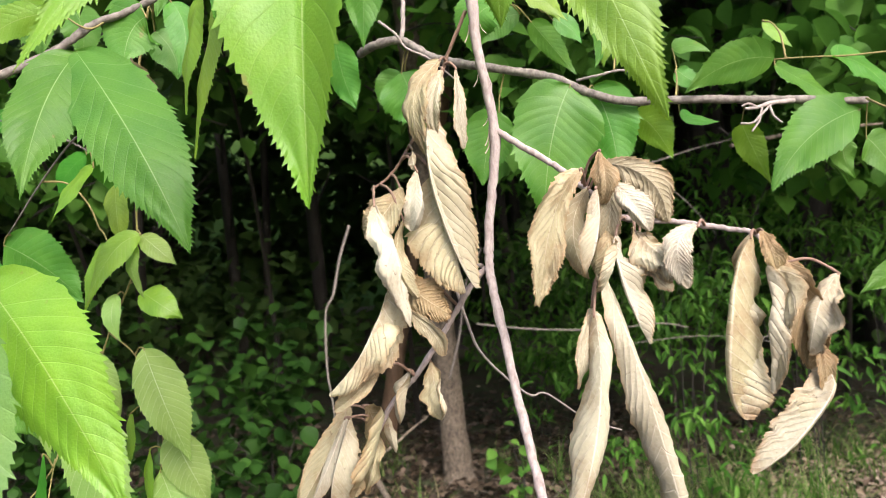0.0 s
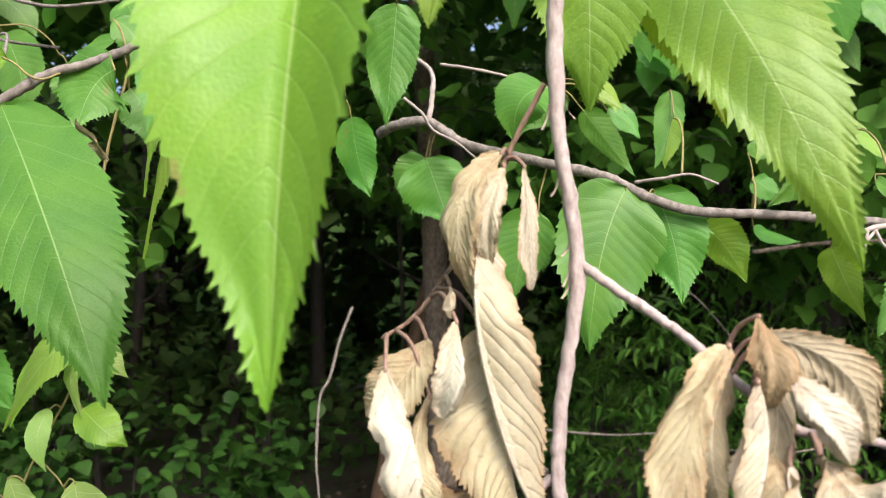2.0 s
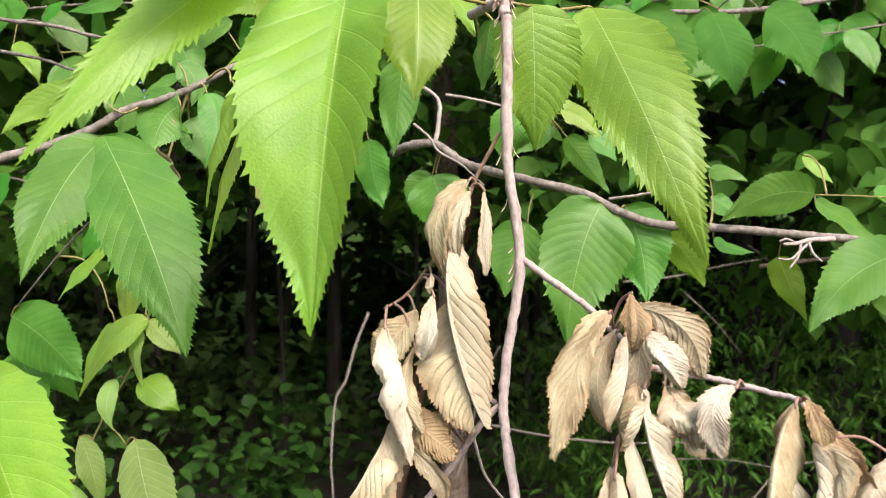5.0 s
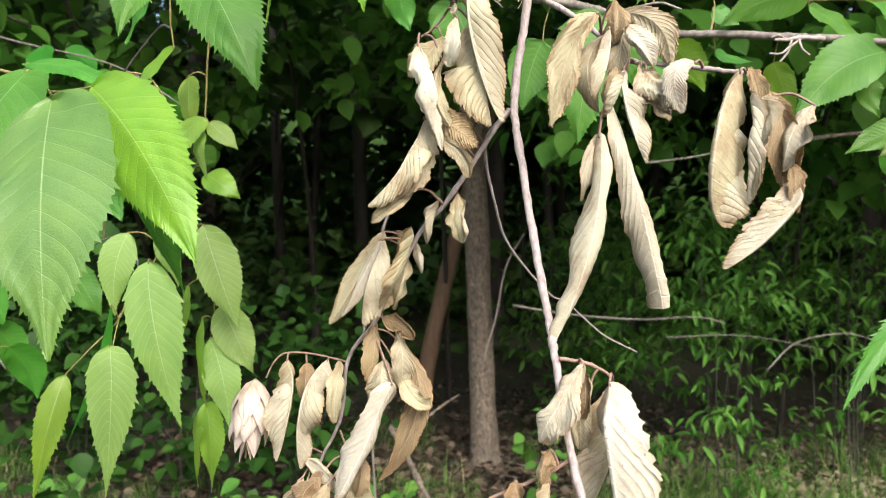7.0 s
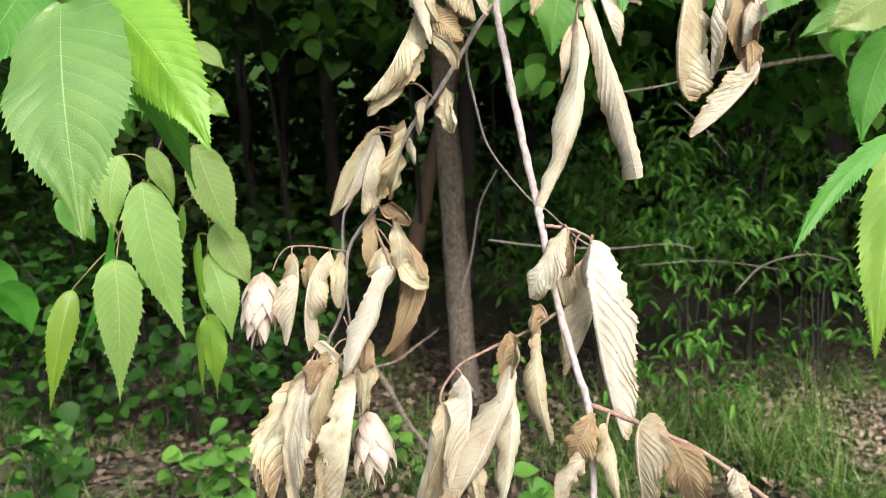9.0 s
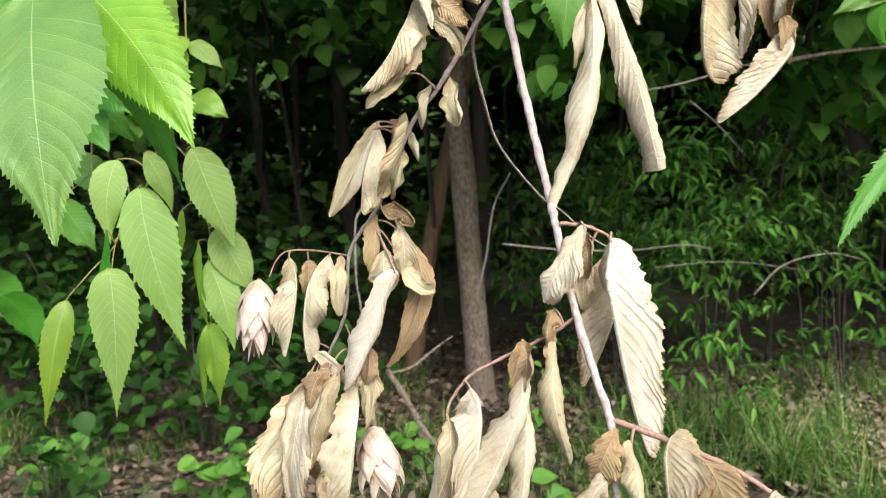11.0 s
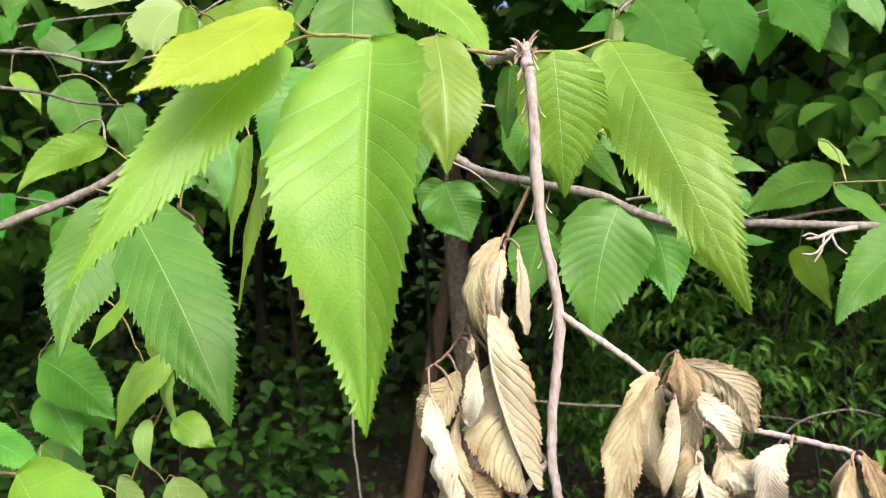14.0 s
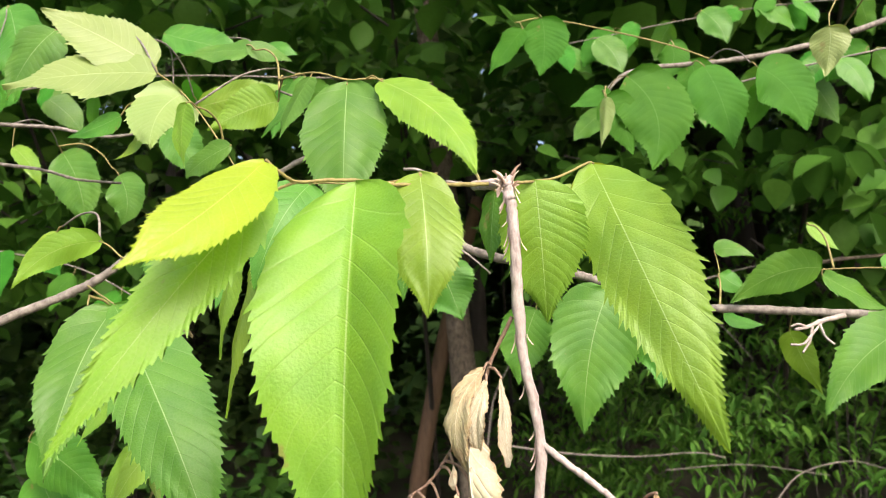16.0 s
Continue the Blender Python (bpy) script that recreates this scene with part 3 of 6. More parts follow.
def leaf_cloud(positions, sizes, rng, droop=0.5, slim=0.42, fine=False):
    """Many small folded leaves as one mesh's vertices and faces."""
    n = len(positions)
    tmpl = np.array([(0, 0, 0), (-0.8, 0.25, 0.10), (-1.0, 0.5, 0.14), (-0.6, 0.78, 0.06), (0, 1.0, -0.14), (0.6, 0.78, 0.06), (1.0, 0.5, 0.14), (0.8, 0.25, 0.10), (0, 0.5, 0.0)], float)
    if fine:
        edge = [(0.10, 0.50), (0.24, 0.86), (0.42, 1.0), (0.60, 0.88), (0.76, 0.60), (0.90, 0.26)]
        tmpl = [(0, 0, 0)] + [(-w, y, 0.12 * w - 0.25 * y * y) for y, w in edge] + [(0, 1, -0.25)] + [(w, y, 0.12 * w - 0.25 * y * y) for y, w in edge[::-1]]
        tmpl = np.array(tmpl + [(0, 0.33, -0.03), (0, 0.68, -0.115)], float)
    tmpl = tmpl * (slim, 1, 1)
    tri = [(0, 8, 1), (1, 8, 2), (2, 8, 3), (3, 8, 4), (4, 8, 5), (5, 8, 6), (6, 8, 7), (7, 8, 0)]
    if fine:
        a, c = 14, 15
        tri = [(0, a, 1), (1, a, 2), (2, a, 3), (3, a, c), (3, c, 4), (4, c, 5), (5, c, 6), (6, c, 7), (7, c, 8), (8, c, 9), (9, c, 10), (10, c, 11), (11, c, a), (11, a, 12), (12, a, 13), (13, a, 0)]
    az = rng.uniform(0, 2 * np.pi, n)
    el = -droop + rng.normal(0, 0.35, n)
    d = np.stack([np.cos(az) * np.cos(el), np.sin(az) * np.cos(el), np.sin(el)], 1)
    up = np.stack([rng.normal(0, 0.35, n), rng.normal(-0.25, 0.35, n), np.ones(n)], 1)
    s = np.cross(d, up)
    s /= np.linalg.norm(s, axis=1, keepdims=True) + 1e-9
    nm = np.cross(s, d)
    v = positions[:, None] + sizes[:, None, None] * (tmpl[None, :, 0:1] * s[:, None] + tmpl[None, :, 1:2] * d[:, None] + tmpl[None, :, 2:3] * nm[:, None])
    faces = (np.array(tri)[None] + (np.arange(n) * len(tmpl))[:, None, None]).reshape(-1, 3)
    return v.reshape(-1, 3), faces


def quick_mesh(name, v, f, material):
    me = bpy.data.meshes.new(name)
    v = np.asarray(v, dtype=np.float32)
    f = np.asarray(f, dtype=np.int32)
    k = f.shape[1]
    me.vertices.add(len(v))
    me.vertices.foreach_set("co", v.ravel())
    me.loops.add(f.size)
    me.loops.foreach_set("vertex_index", f.ravel())
    me.polygons.add(len(f))
    me.polygons.foreach_set("loop_start", np.arange(0, f.size, k, dtype=np.int32))
    me.polygons.foreach_set("use_smooth", np.ones(len(f), dtype=bool))
    me.update(calc_edges=True)
    me.validate()
    me.materials.append(material)
    return me


# ---- the ground and the wood behind ----
def ground_z(x, y):
    return 0.05 * noise.noise(Vector((x * 0.6, y * 0.6, 2.0))) + 0.012 * noise.noise(Vector((x * 4, y * 4, 5.0)))


def build_ground():
    xs = np.concatenate([-np.geomspace(300, 9, 14), np.linspace(-8, 8, 81), np.geomspace(9, 300, 14)])
    ys = np.concatenate([-np.geomspace(300, 5, 12), np.linspace(-4, 14, 91), np.geomspace(15, 300, 12)])
    verts = [(x, y, ground_z(x, y)) for y in ys for x in xs]
    w = len(xs)
    faces = [(j * w + i, j * w + i + 1, (j + 1) * w + i + 1, (j + 1) * w + i) for j in range(len(ys) - 1) for i in range(w - 1)]
    ob = new("ground", mesh_of("ground", verts, faces, SOIL))
    tagged(ob, "dark forest soil with moss and leaf crumbs", "ground", kind="structure")


build_ground()


def grass(rng, count, box, height, dens):
    v, f = [], []
    for _ in range(count):
        x, y = rng.uniform(box[0], box[1]), rng.uniform(box[2], box[3])
        if noise.noise(Vector((x * 1.3, y * 1.3, 9.0))) < dens:
            continue
        if ((x - 2.1) / 0.75) ** 2 + ((y - 3.7) / 0.6) ** 2 < 1 and rng.random() < 0.7:
            continue
        tuft = [(x + rng.gauss(0, 0.02), y + rng.gauss(0, 0.02)) for _ in range(rng.randint(4, 9))]
        for tx, ty in tuft:
            h = height * rng.uniform(0.4, 1.2)
            az = rng.uniform(0, 2 * math.pi)
            lean = rng.uniform(0.2, 1.0) * h
            sag = rng.uniform(0.25, 0.62)
            w = rng.uniform(0.0018, 0.0045)
            z0 = ground_z(tx, ty) - 0.005
            k = len(v)
            sx, sy = -math.sin(az) * w, math.cos(az) * w
            for s in range(6):
                t = s / 5
                px, py, pz = tx + math.cos(az) * lean * t * t, ty + math.sin(az) * lean * t * t, z0 + h * (t - sag * t * t)
                q = 1 - 0.85 * t
                v.append((px - sx * q, py - sy * q, pz))
                v.append((px + sx * q, py + sy * q, pz))
            for s in range(5):
                f.append((k + 2 * s, k + 2 * s + 1, k + 2 * s + 3, k + 2 * s + 2))
    return v, f


gr = random.Random(5)
gv, gf = grass(gr, 2200, (0.5, 4.4, 2.4, 4.5), 0.44, -0.02)
g2v, g2f = grass(gr, 1500, (-3.5, 0.7, 2.4, 5.4), 0.26, 0.08)
tagged(new("grass", quick_mesh("grass", gv, gf, GRASS)), "long green and straw-dry grass blades in tufts", "grass", kind="stuff")
g3v, g3f = grass(gr, 620, (1.2, 3.6, 2.6, 3.8), 0.5, 0.02)
tagged(new("grass", quick_mesh("grass", g3v, g3f, GRASS_TALL)), "tall arching bright grass at the edge of the wood", "grass", kind="stuff")
tagged(new("grass", quick_mesh("grass", g2v, g2f, GRASS)), "thin sparse grass under the shrubs", "grass", kind="stuff")

lr = np.random.RandomState(8)
n_lit = 15000
lx, ly = lr.normal(0.2, 1.9, n_lit), lr.normal(3.9, 1.3, n_lit)
lpos = np.stack([lx, ly, np.array([ground_z(a, b) for a, b in zip(lx, ly)]) + lr.uniform(0.004, 0.03, n_lit)], 1)
lv, lf = leaf_cloud(lpos, lr.uniform(0.025, 0.075, n_lit), lr, 0.0, 0.36)
tagged(new("leaf_litter", quick_mesh("leaf_litter", lv, lf, LITTER)), "curled brown fallen leaves lying on the soil", "leaf litter", kind="stuff")


LITTER_PALE = foliage("pale_leaf_litter", [(0.20, 0.14, 0.10), (0.34, 0.26, 0.20), (0.46, 0.38, 0.31)], 0.05)
n_pat = 2600
px_, py_ = lr.normal(2.1, 0.5, n_pat), lr.normal(3.7, 0.42, n_pat)
ppos = np.stack([px_, py_, np.array([ground_z(a, b) for a, b in zip(px_, py_)]) + lr.uniform(0.02, 0.07, n_pat)], 1)
pv, pf = leaf_cloud(ppos, lr.uniform(0.018, 0.055, n_pat), lr, 0.0, 0.26)
tagged(new("leaf_litter", quick_mesh("leaf_litter", pv, pf, LITTER_PALE)), "pale dry leaves and straw lying in the grass", "leaf litter", kind="stuff")


def twig_litter(count, seed):
    rng = random.Random(seed)
    v, f = [], []
    for _ in range(count):
        x, y = rng.uniform(-2.6, 3.4), 2.6 + 3.2 * rng.random() ** 1.2
        a, long = rng.uniform(0, 2 * math.pi), rng.uniform(0.06, 0.34)
        bend, lift = rng.uniform(-0.2, 0.2), rng.uniform(0.0, 0.09)
        pts = []
        for k in range(4):
            t = k / 3
            px, py = x + math.cos(a + bend * t) * long * t, y + math.sin(a + bend * t) * long * t
            pts.append(Vector((px, py, ground_z(px, py) + 0.012 + lift * t)))
        tv, tf = tube(pts, rng.uniform(0.0012, 0.0035), 0.0007, 5, 0.2, rng.randint(0, 9999))
        base = len(v)
        v += tv
        f += [tuple(base + q for q in face) for face in tf if len(face) == 4]
    return v, f


wv, wf = twig_litter(420, 31)
tagged(new("twig_litter", quick_mesh("twig_litter", wv, wf, GREY_BARK)), "thin grey fallen twigs scattered over the soil", "twigs", kind="stuff")


def tree(name, x, y, r, height, lean, material, label, limbs=3, seed=0, roots=0.0, group=""):
    rng = random.Random(seed)
    z0 = ground_z(x, y) - 0.05
    t = thing(name, (x, y, z0), label, "tree", group)
    way = spline([(x, y, z0), (x + lean * 0.12, y, z0 + 0.35), (x + lean * 0.5, y + 0.05, height * 0.45), (x + lean + rng.uniform(-0.1, 0.1), y + 0.1, height)], 10 if roots < 0.4 else 30)
    sides = 18 if roots < 0.4 else 36
    v, f = tube(way, r, r * 0.72, sides, 0.05 if roots < 0.4 else 0.0, seed)
    if roots >= 0.4:
        for i, q in enumerate(v):
            c = way[i // sides]
            k = 0.07 * ridged(q.x * 30, q.y * 30, q.z * 14) + 0.10 * noise.noise(Vector((q.x * 6, q.y * 6, q.z * 2.5)))
            v[i] = c + (q - c) * (1 + k)
    flare = 7 if roots < 0.4 else 24
    for i in range(flare):
        k = 1 + roots * (1 - i / flare) ** 2
        for j in range(sides):
            q = v[i * sides + j]
            c = way[i]
            v[i * sides + j] = c + (q - c) * (k * (1 + 0.12 * math.sin(j * 2.1 + seed) * roots))
    part("trunk", mesh_of("trunk", v, f, material), t)
    for k in range(limbs):
        i = rng.randint(12, len(way) - 4)
        az = rng.uniform(0, 2 * math.pi)
        reach = rng.uniform(0.6, 1.6)
        p = way[i]
        limb = spline([p, p + Vector((math.cos(az) * reach * 0.4, math.sin(az) * reach * 0.4, 0.25)), p + Vector((math.cos(az) * reach, math.sin(az) * reach, 0.7))], 6)
        v, f = tube(limb, r * 0.3, r * 0.08, 8, 0.1, seed + k)
        part("limb", mesh_of("limb", v, f, material), t)
    nl = 700
    rs = np.random.RandomState(seed + 3)
    top = way[-1]
    pos = np.array([top[0], top[1], height]) + rs.normal(0, 1, (nl, 3)) * (1.1, 1.1, 0.6) + (0, 0, 0.3)
    v, f = leaf_cloud(pos, rs.uniform(0.10, 0.22, nl), rs, 0.3, 0.45)
    tagged(part("crown", quick_mesh("crown", v, f, FOL_DARK), t), kind="stuff")
    return t


tree("tree", -0.07, 4.62, 0.092, 4.4, -0.12, TRUNK_BARK, "grey-brown rough-barked trunk of a young tree", 0, 3, 0.5)
tr = random.Random(21)
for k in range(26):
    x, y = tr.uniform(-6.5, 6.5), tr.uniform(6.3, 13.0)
    tree("tree", x, y, tr.uniform(0.06, 0.17), tr.uniform(4.6, 6.5), tr.uniform(-0.5, 0.5), SHADED_BARK, "dark slender forest tree in deep shade", 2, 40 + k, 0.3, "forest trees")

# leaning dead trunk beside the tree
dt = thing("dead_tree", (-0.55, 5.4, 0.0), "leaning reddish rotten stem of a dead tree", "dead tree")
v, f = tube(spline([(-0.62, 5.4, -0.05), (-0.45, 5.42, 0.8), (-0.22, 5.45, 1.7), (0.05, 5.5, 2.6)], 8), 0.07, 0.045, 12, 0.12, 4)
part("trunk", mesh_of("trunk", v, f, ROT_BARK), dt)

# canopy and the wall of leaves that close the wood


def mass(name, label, n, low, high, size, material, seed, droop=0.4):
    rs = np.random.RandomState(seed)
    clumps = rs.uniform(low, high, (max(n // 60, 1), 3))
    pos = clumps[rs.randint(0, len(clumps), n)] + rs.normal(0, 1, (n, 3)) * (0.4, 0.4, 0.28)
    v, f = leaf_cloud(pos, rs.uniform(size * 0.6, size * 1.3, n), rs, droop, 0.46)
    tagged(new(name, quick_mesh(name, v, f, material)), label, "foliage", kind="stuff")


mass("canopy", "dense dark leaf canopy high over the wood", 11500, (-9, 1.6, 3.3), (9, 15, 6.2), 0.34, FOL_DARK, 11)
# the second, low layer is added mostly out of view to block the sun
mass("canopy", "low leafy boughs added above the view to shade trunk and shrubs", 3200, (-3.2, 2.6, 3.05), (3.4, 4.6, 3.7), 0.17, FOL_CROWN, 16)
mass("far_woods", "dark far foliage closing the wood", 15000, (-11, 12.5, 0.0), (11, 16, 6.0), 0.34, FOL_DARK, 12)
mass("far_woods", "dark undergrowth deep in the wood", 5000, (-8, 7.0, 0.1), (8, 12.0, 1.2), 0.16, FOL_DARK, 13)
mass("far_woods", "dark side foliage of the wood", 7000, (-9, 3.0, 0.3), (-4.5, 12.0, 4.5), 0.26, FOL_DARK, 14)
mass("far_woods", "dark side foliage of the wood", 7000, (4.5, 3.0, 0.3), (9, 12.0, 4.5), 0.26, FOL_DARK, 15)
back = new("backdrop", mesh_of("backdrop", [(-40, 18, -1), (40, 18, -1), (40, 18, 6), (-40, 18, 6)], [(0, 1, 2, 3)], FOL_DARK))
tagged(back, "dark distance of the wood", "backdrop", kind="structure")


def shrub(x, y, spread, height, count, size, material, seed, label, name="shrub", droop=0.35, slim=0.42, low=0.25, stems=5, loft=0.10, bunch=1):
    rs = np.random.RandomState(seed)
    z0 = ground_z(x, y) - 0.02
    t = thing(name, (x, y, z0), label, "shrub", "undergrowth shrubs")
    tips = []
    for k in range(stems):
        a = rs.uniform(0, 2 * np.pi)
        d = rs.uniform(0.3, 1.0) * spread
        h = height * rs.uniform(0.65, 1.0)
        way = spline([(x + 0.12 * d / max(spread, 0.2) * math.cos(a), y + 0.12 * math.sin(a), z0), (x + d * 0.3 * math.cos(a), y + d * 0.3 * math.sin(a), z0 + h * 0.55), (x + d * math.cos(a), y + d * math.sin(a), z0 + h)], 6)
        v, f = tube(way, 0.004, 0.0015, 6, 0.1, seed + k)
        part("stem", mesh_of("stem", v, f, SHADED_BARK), t)
        tips += [np.array(q) for q in way if q[2] > z0 + h * low]
    tips = np.array(tips)
    heads = max(count // bunch, 1)
    pos = tips[rs.randint(0, len(tips), heads)] + rs.normal(0, 1, (heads, 3)) * (spread * 0.30, spread * 0.30, height * loft)
    if bunch > 1:
        pos = pos[rs.randint(0, heads, count)] + rs.normal(0, 1, (count, 3)) * (0.075, 0.075, 0.03)
    pos[:, 2] = np.maximum(pos[:, 2], z0 + 0.06)
    v, f = leaf_cloud(pos, rs.uniform(size * 0.6, size * 1.25, count), rs, droop, slim, True)
    tagged(part("leaves", quick_mesh("leaves", v, f, material), t), kind="stuff")
    return t


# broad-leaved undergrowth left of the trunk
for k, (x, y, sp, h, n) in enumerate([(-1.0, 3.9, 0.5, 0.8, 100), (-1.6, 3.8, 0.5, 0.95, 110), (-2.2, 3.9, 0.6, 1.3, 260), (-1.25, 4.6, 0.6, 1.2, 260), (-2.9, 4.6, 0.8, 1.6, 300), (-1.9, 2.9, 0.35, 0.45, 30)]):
    shrub(x, y, sp, h, int(n * 1.5), 0.095, FOL_SHADED, 100 + k, "green broad-leaved shrub in the forest shade", droop=0.25, slim=0.42)
# slender-leaved undergrowth to the right
for k, (x, y, sp, h, n) in enumerate([(1.05, 3.6, 0.5, 2.0, 380), (1.75, 3.9, 0.6, 2.3, 460), (0.75, 4.6, 0.45, 1.7, 330), (1.6, 4.9, 0.7, 2.0, 420), (2.6, 4.4, 0.8, 2.4, 460), (0.5, 5.2, 0.4, 1.2, 240), (2.3, 5.0, 0.8, 2.6, 460), (0.9, 5.3, 0.8, 2.2, 420), (3.2, 4.8, 0.8, 2.6, 420)]):
    shrub(x, y, sp, h, int(n * 2.1), 0.08, FOL_SLIM, 140 + k, "loose green shrub with slender leaves", droop=0.5, slim=0.15, low=0.4, loft=0.16, bunch=15)
# fresh seedlings near the grass
for k, (x, y, sp, h, n) in enumerate([(-0.95, 2.75, 0.16, 0.42, 44), (-1.12, 3.05, 0.14, 0.36, 26), (-1.36, 3.1, 0.12, 0.32, 9), (-2.1, 3.2, 0.22, 0.42, 34), (0.2, 2.7, 0.10, 0.34, 10), (0.28, 2.6, 0.10, 0.26, 8), (-0.45, 3.5, 0.2, 0.3, 24), (0.3, 3.9, 0.2, 0.5, 30), (-0.25, 3.3, 0.14, 0.25, 14)]):
    shrub(x, y, sp, h, n, 0.115 if n < 12 else 0.085, FOL_FRESH, 180 + k, "bright green broad-leaved seedling in the grass", "seedling", 0.1, 0.40, 0.35, 3)

# fallen and standing dead sticks
def stick(r0, r1, pts):
    st = thing("dead_stick", pts[0], "bare grey dead stick in the undergrowth", "stick", "dead sticks")
    v, f = tube(spline(pts, 9), r0 / 1000, r1 / 1000, 8, 0.3, int(abs(pts[0][0]) * 1000))
    part("stick", mesh_of("stick", v, f, TRUNK_BARK if r0 > 6 else GREY_BARK), st)


stick(5, 3, [(-0.321, 2.600, 1.573), (-0.364, 2.600, 1.462), (-0.397, 2.600, 1.339), (-0.430, 2.600, 1.270), (-0.441, 2.600, 1.069), (-0.431, 2.600, 0.941), (-0.404, 2.600, 0.409)])
stick(14, 9, [(-0.494, 3.500, 0.502), (-0.390, 3.300, 0.429), (-0.295, 3.100, 0.345), (-0.201, 2.950, 0.283), (-0.092, 2.800, 0.196)])
stick(8, 4, [(-0.495, 3.500, 0.488), (-0.394, 3.600, 0.488), (-0.284, 3.700, 0.548), (-0.184, 3.800, 0.598)])
stick(5, 2, [(0.099, 3.300, 1.110), (0.333, 3.200, 1.081), (0.610, 3.100, 1.069), (0.822, 3.000, 1.089), (0.936, 3.000, 1.065)])
stick(8, 5, [(1.085, 2.800, 1.751), (1.239, 2.800, 1.771), (1.402, 2.800, 1.783), (1.645, 2.800, 1.786)])
stick(6, 4, [(-0.059, 3.900, 0.758), (0.012, 3.900, 0.986), (0.069, 3.900, 1.257), (0.166, 3.900, 1.433)])
stick(4, 1.5, [(0.631, 3.000, 1.707), (0.834, 3.000, 1.730), (1.012, 3.000, 1.770), (1.168, 3.000, 1.797)])
stick(3, 1.2, [(0.892, 3.100, 1.670), (0.984, 3.100, 1.584), (1.045, 3.100, 1.512), (1.109, 3.100, 1.427)])
stick(3, 1.2, [(0.790, 3.400, 0.953), (1.127, 3.400, 0.960), (1.485, 3.400, 0.898)])
stick(3.5, 1.5, [(1.127, 3.100, 0.855), (1.245, 3.100, 0.970), (1.431, 3.100, 1.010), (1.570, 3.100, 0.976)])

# young trees whose leaves hang into the upper view
def sapling(x, y, height, low, spread, count, size, material, seed):
    rs = np.random.RandomState(seed)
    z0 = ground_z(x, y) - 0.03
    t = thing("sapling", (x * 1.3, y + 2.6, z0), "slender shaded sapling with a loose leafy crown", "tree", "saplings")
    way = spline([(x * 1.3, y + 2.6, z0), (x * 1.2, y + 1.8, height * 0.5), (x, y + 0.05, height)], 10)
    v, f = tube(way, 0.022, 0.007, 8, 0.1, seed)
    part("trunk", mesh_of("trunk", v, f, SHADED_BARK), t)
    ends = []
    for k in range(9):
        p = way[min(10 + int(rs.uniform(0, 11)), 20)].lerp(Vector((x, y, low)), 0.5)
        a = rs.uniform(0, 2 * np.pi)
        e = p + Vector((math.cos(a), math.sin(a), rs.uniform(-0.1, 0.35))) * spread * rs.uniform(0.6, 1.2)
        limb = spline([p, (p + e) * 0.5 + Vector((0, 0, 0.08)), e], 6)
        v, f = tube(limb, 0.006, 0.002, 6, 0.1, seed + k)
        part("limb", mesh_of("limb", v, f, SHADED_BARK), t)
        ends += [np.array(q) for q in limb[2:]]
    ends = np.array(ends)
    pos = ends[rs.randint(0, len(ends), count)] + rs.normal(0, 1, (count, 3)) * (0.10, 0.10, 0.06)
    v, f = leaf_cloud(pos, rs.uniform(size * 0.7, size * 1.2, count), rs, 0.55, 0.40, True)
    tagged(part("crown", quick_mesh("crown", v, f, material), t), kind="stuff")


for k, (x, y, h, low, sp, n) in enumerate([(-2.0, 3.0, 3.0, 1.9, 0.8, 420), (-1.15, 3.5, 3.6, 2.75, 0.6, 300), (-0.3, 3.2, 3.6, 2.65, 0.6, 280), (0.75, 3.0, 3.1, 2.1, 0.7, 380), (1.5, 2.7, 2.9, 1.7, 0.7, 420), (2.3, 3.3, 3.3, 1.8, 0.9, 460), (-2.9, 4.2, 3.6, 1.8, 1.0, 420), (0.2, 5.6, 4.0, 2.6, 1.0, 420), (3.2, 4.4, 3.8, 1.9, 1.1, 460)]):
    sapling(x, y, h, low, sp, n, 0.12, FOL_CROWN, 400 + k)

# ---- the branches before the camera ----
HANG = thing("hanging_branch", (0.077, 0.349, 1.654), "drooping twig with withered tan leaves and green ones on top", "branch", "hornbeam branches")
REAR = thing("leafy_branch", (0.03, 0.42, 1.70), "small spray of green toothed leaves", "branch", "hornbeam branches")
LEFT = thing("leafy_branch", (-0.25, 0.49, 1.62), "grey branch with green and pale toothed leaves", "branch", "hornbeam branches")
FRONT = thing("leafy_shoot", (-0.1, 0.25, 1.48), "close shoot with large glossy toothed leaves", "branch", "hornbeam branches")
SHOOT = thing("leafy_shoot", (-0.2, 0.6, 1.6), "drooping shoot with soft green pointed leaves", "branch", "hornbeam branches")
RBR = thing("crossing_branch", (0.0, 0.65, 1.66), "grey knotty branch with green leaves and bare dead twigs", "branch", "hornbeam branches")
UPPER = thing("leafy_branch", (0.4, 0.9, 1.85), "shaded branch with broad dark green leaves", "branch", "hornbeam branches")
EDGE = thing("leafy_shoot", (0.35, 0.44, 1.5), "lime green toothed leaves on a thin twig", "branch", "hornbeam branches")
twig(HANG, "side_twig", GREY_TWIG, 2.3, 2.0, [(0.0634, 0.3760, 1.6586), (0.0695, 0.3620, 1.6558), (0.0747, 0.3530, 1.6547), (0.0787, 0.3480, 1.6541)])
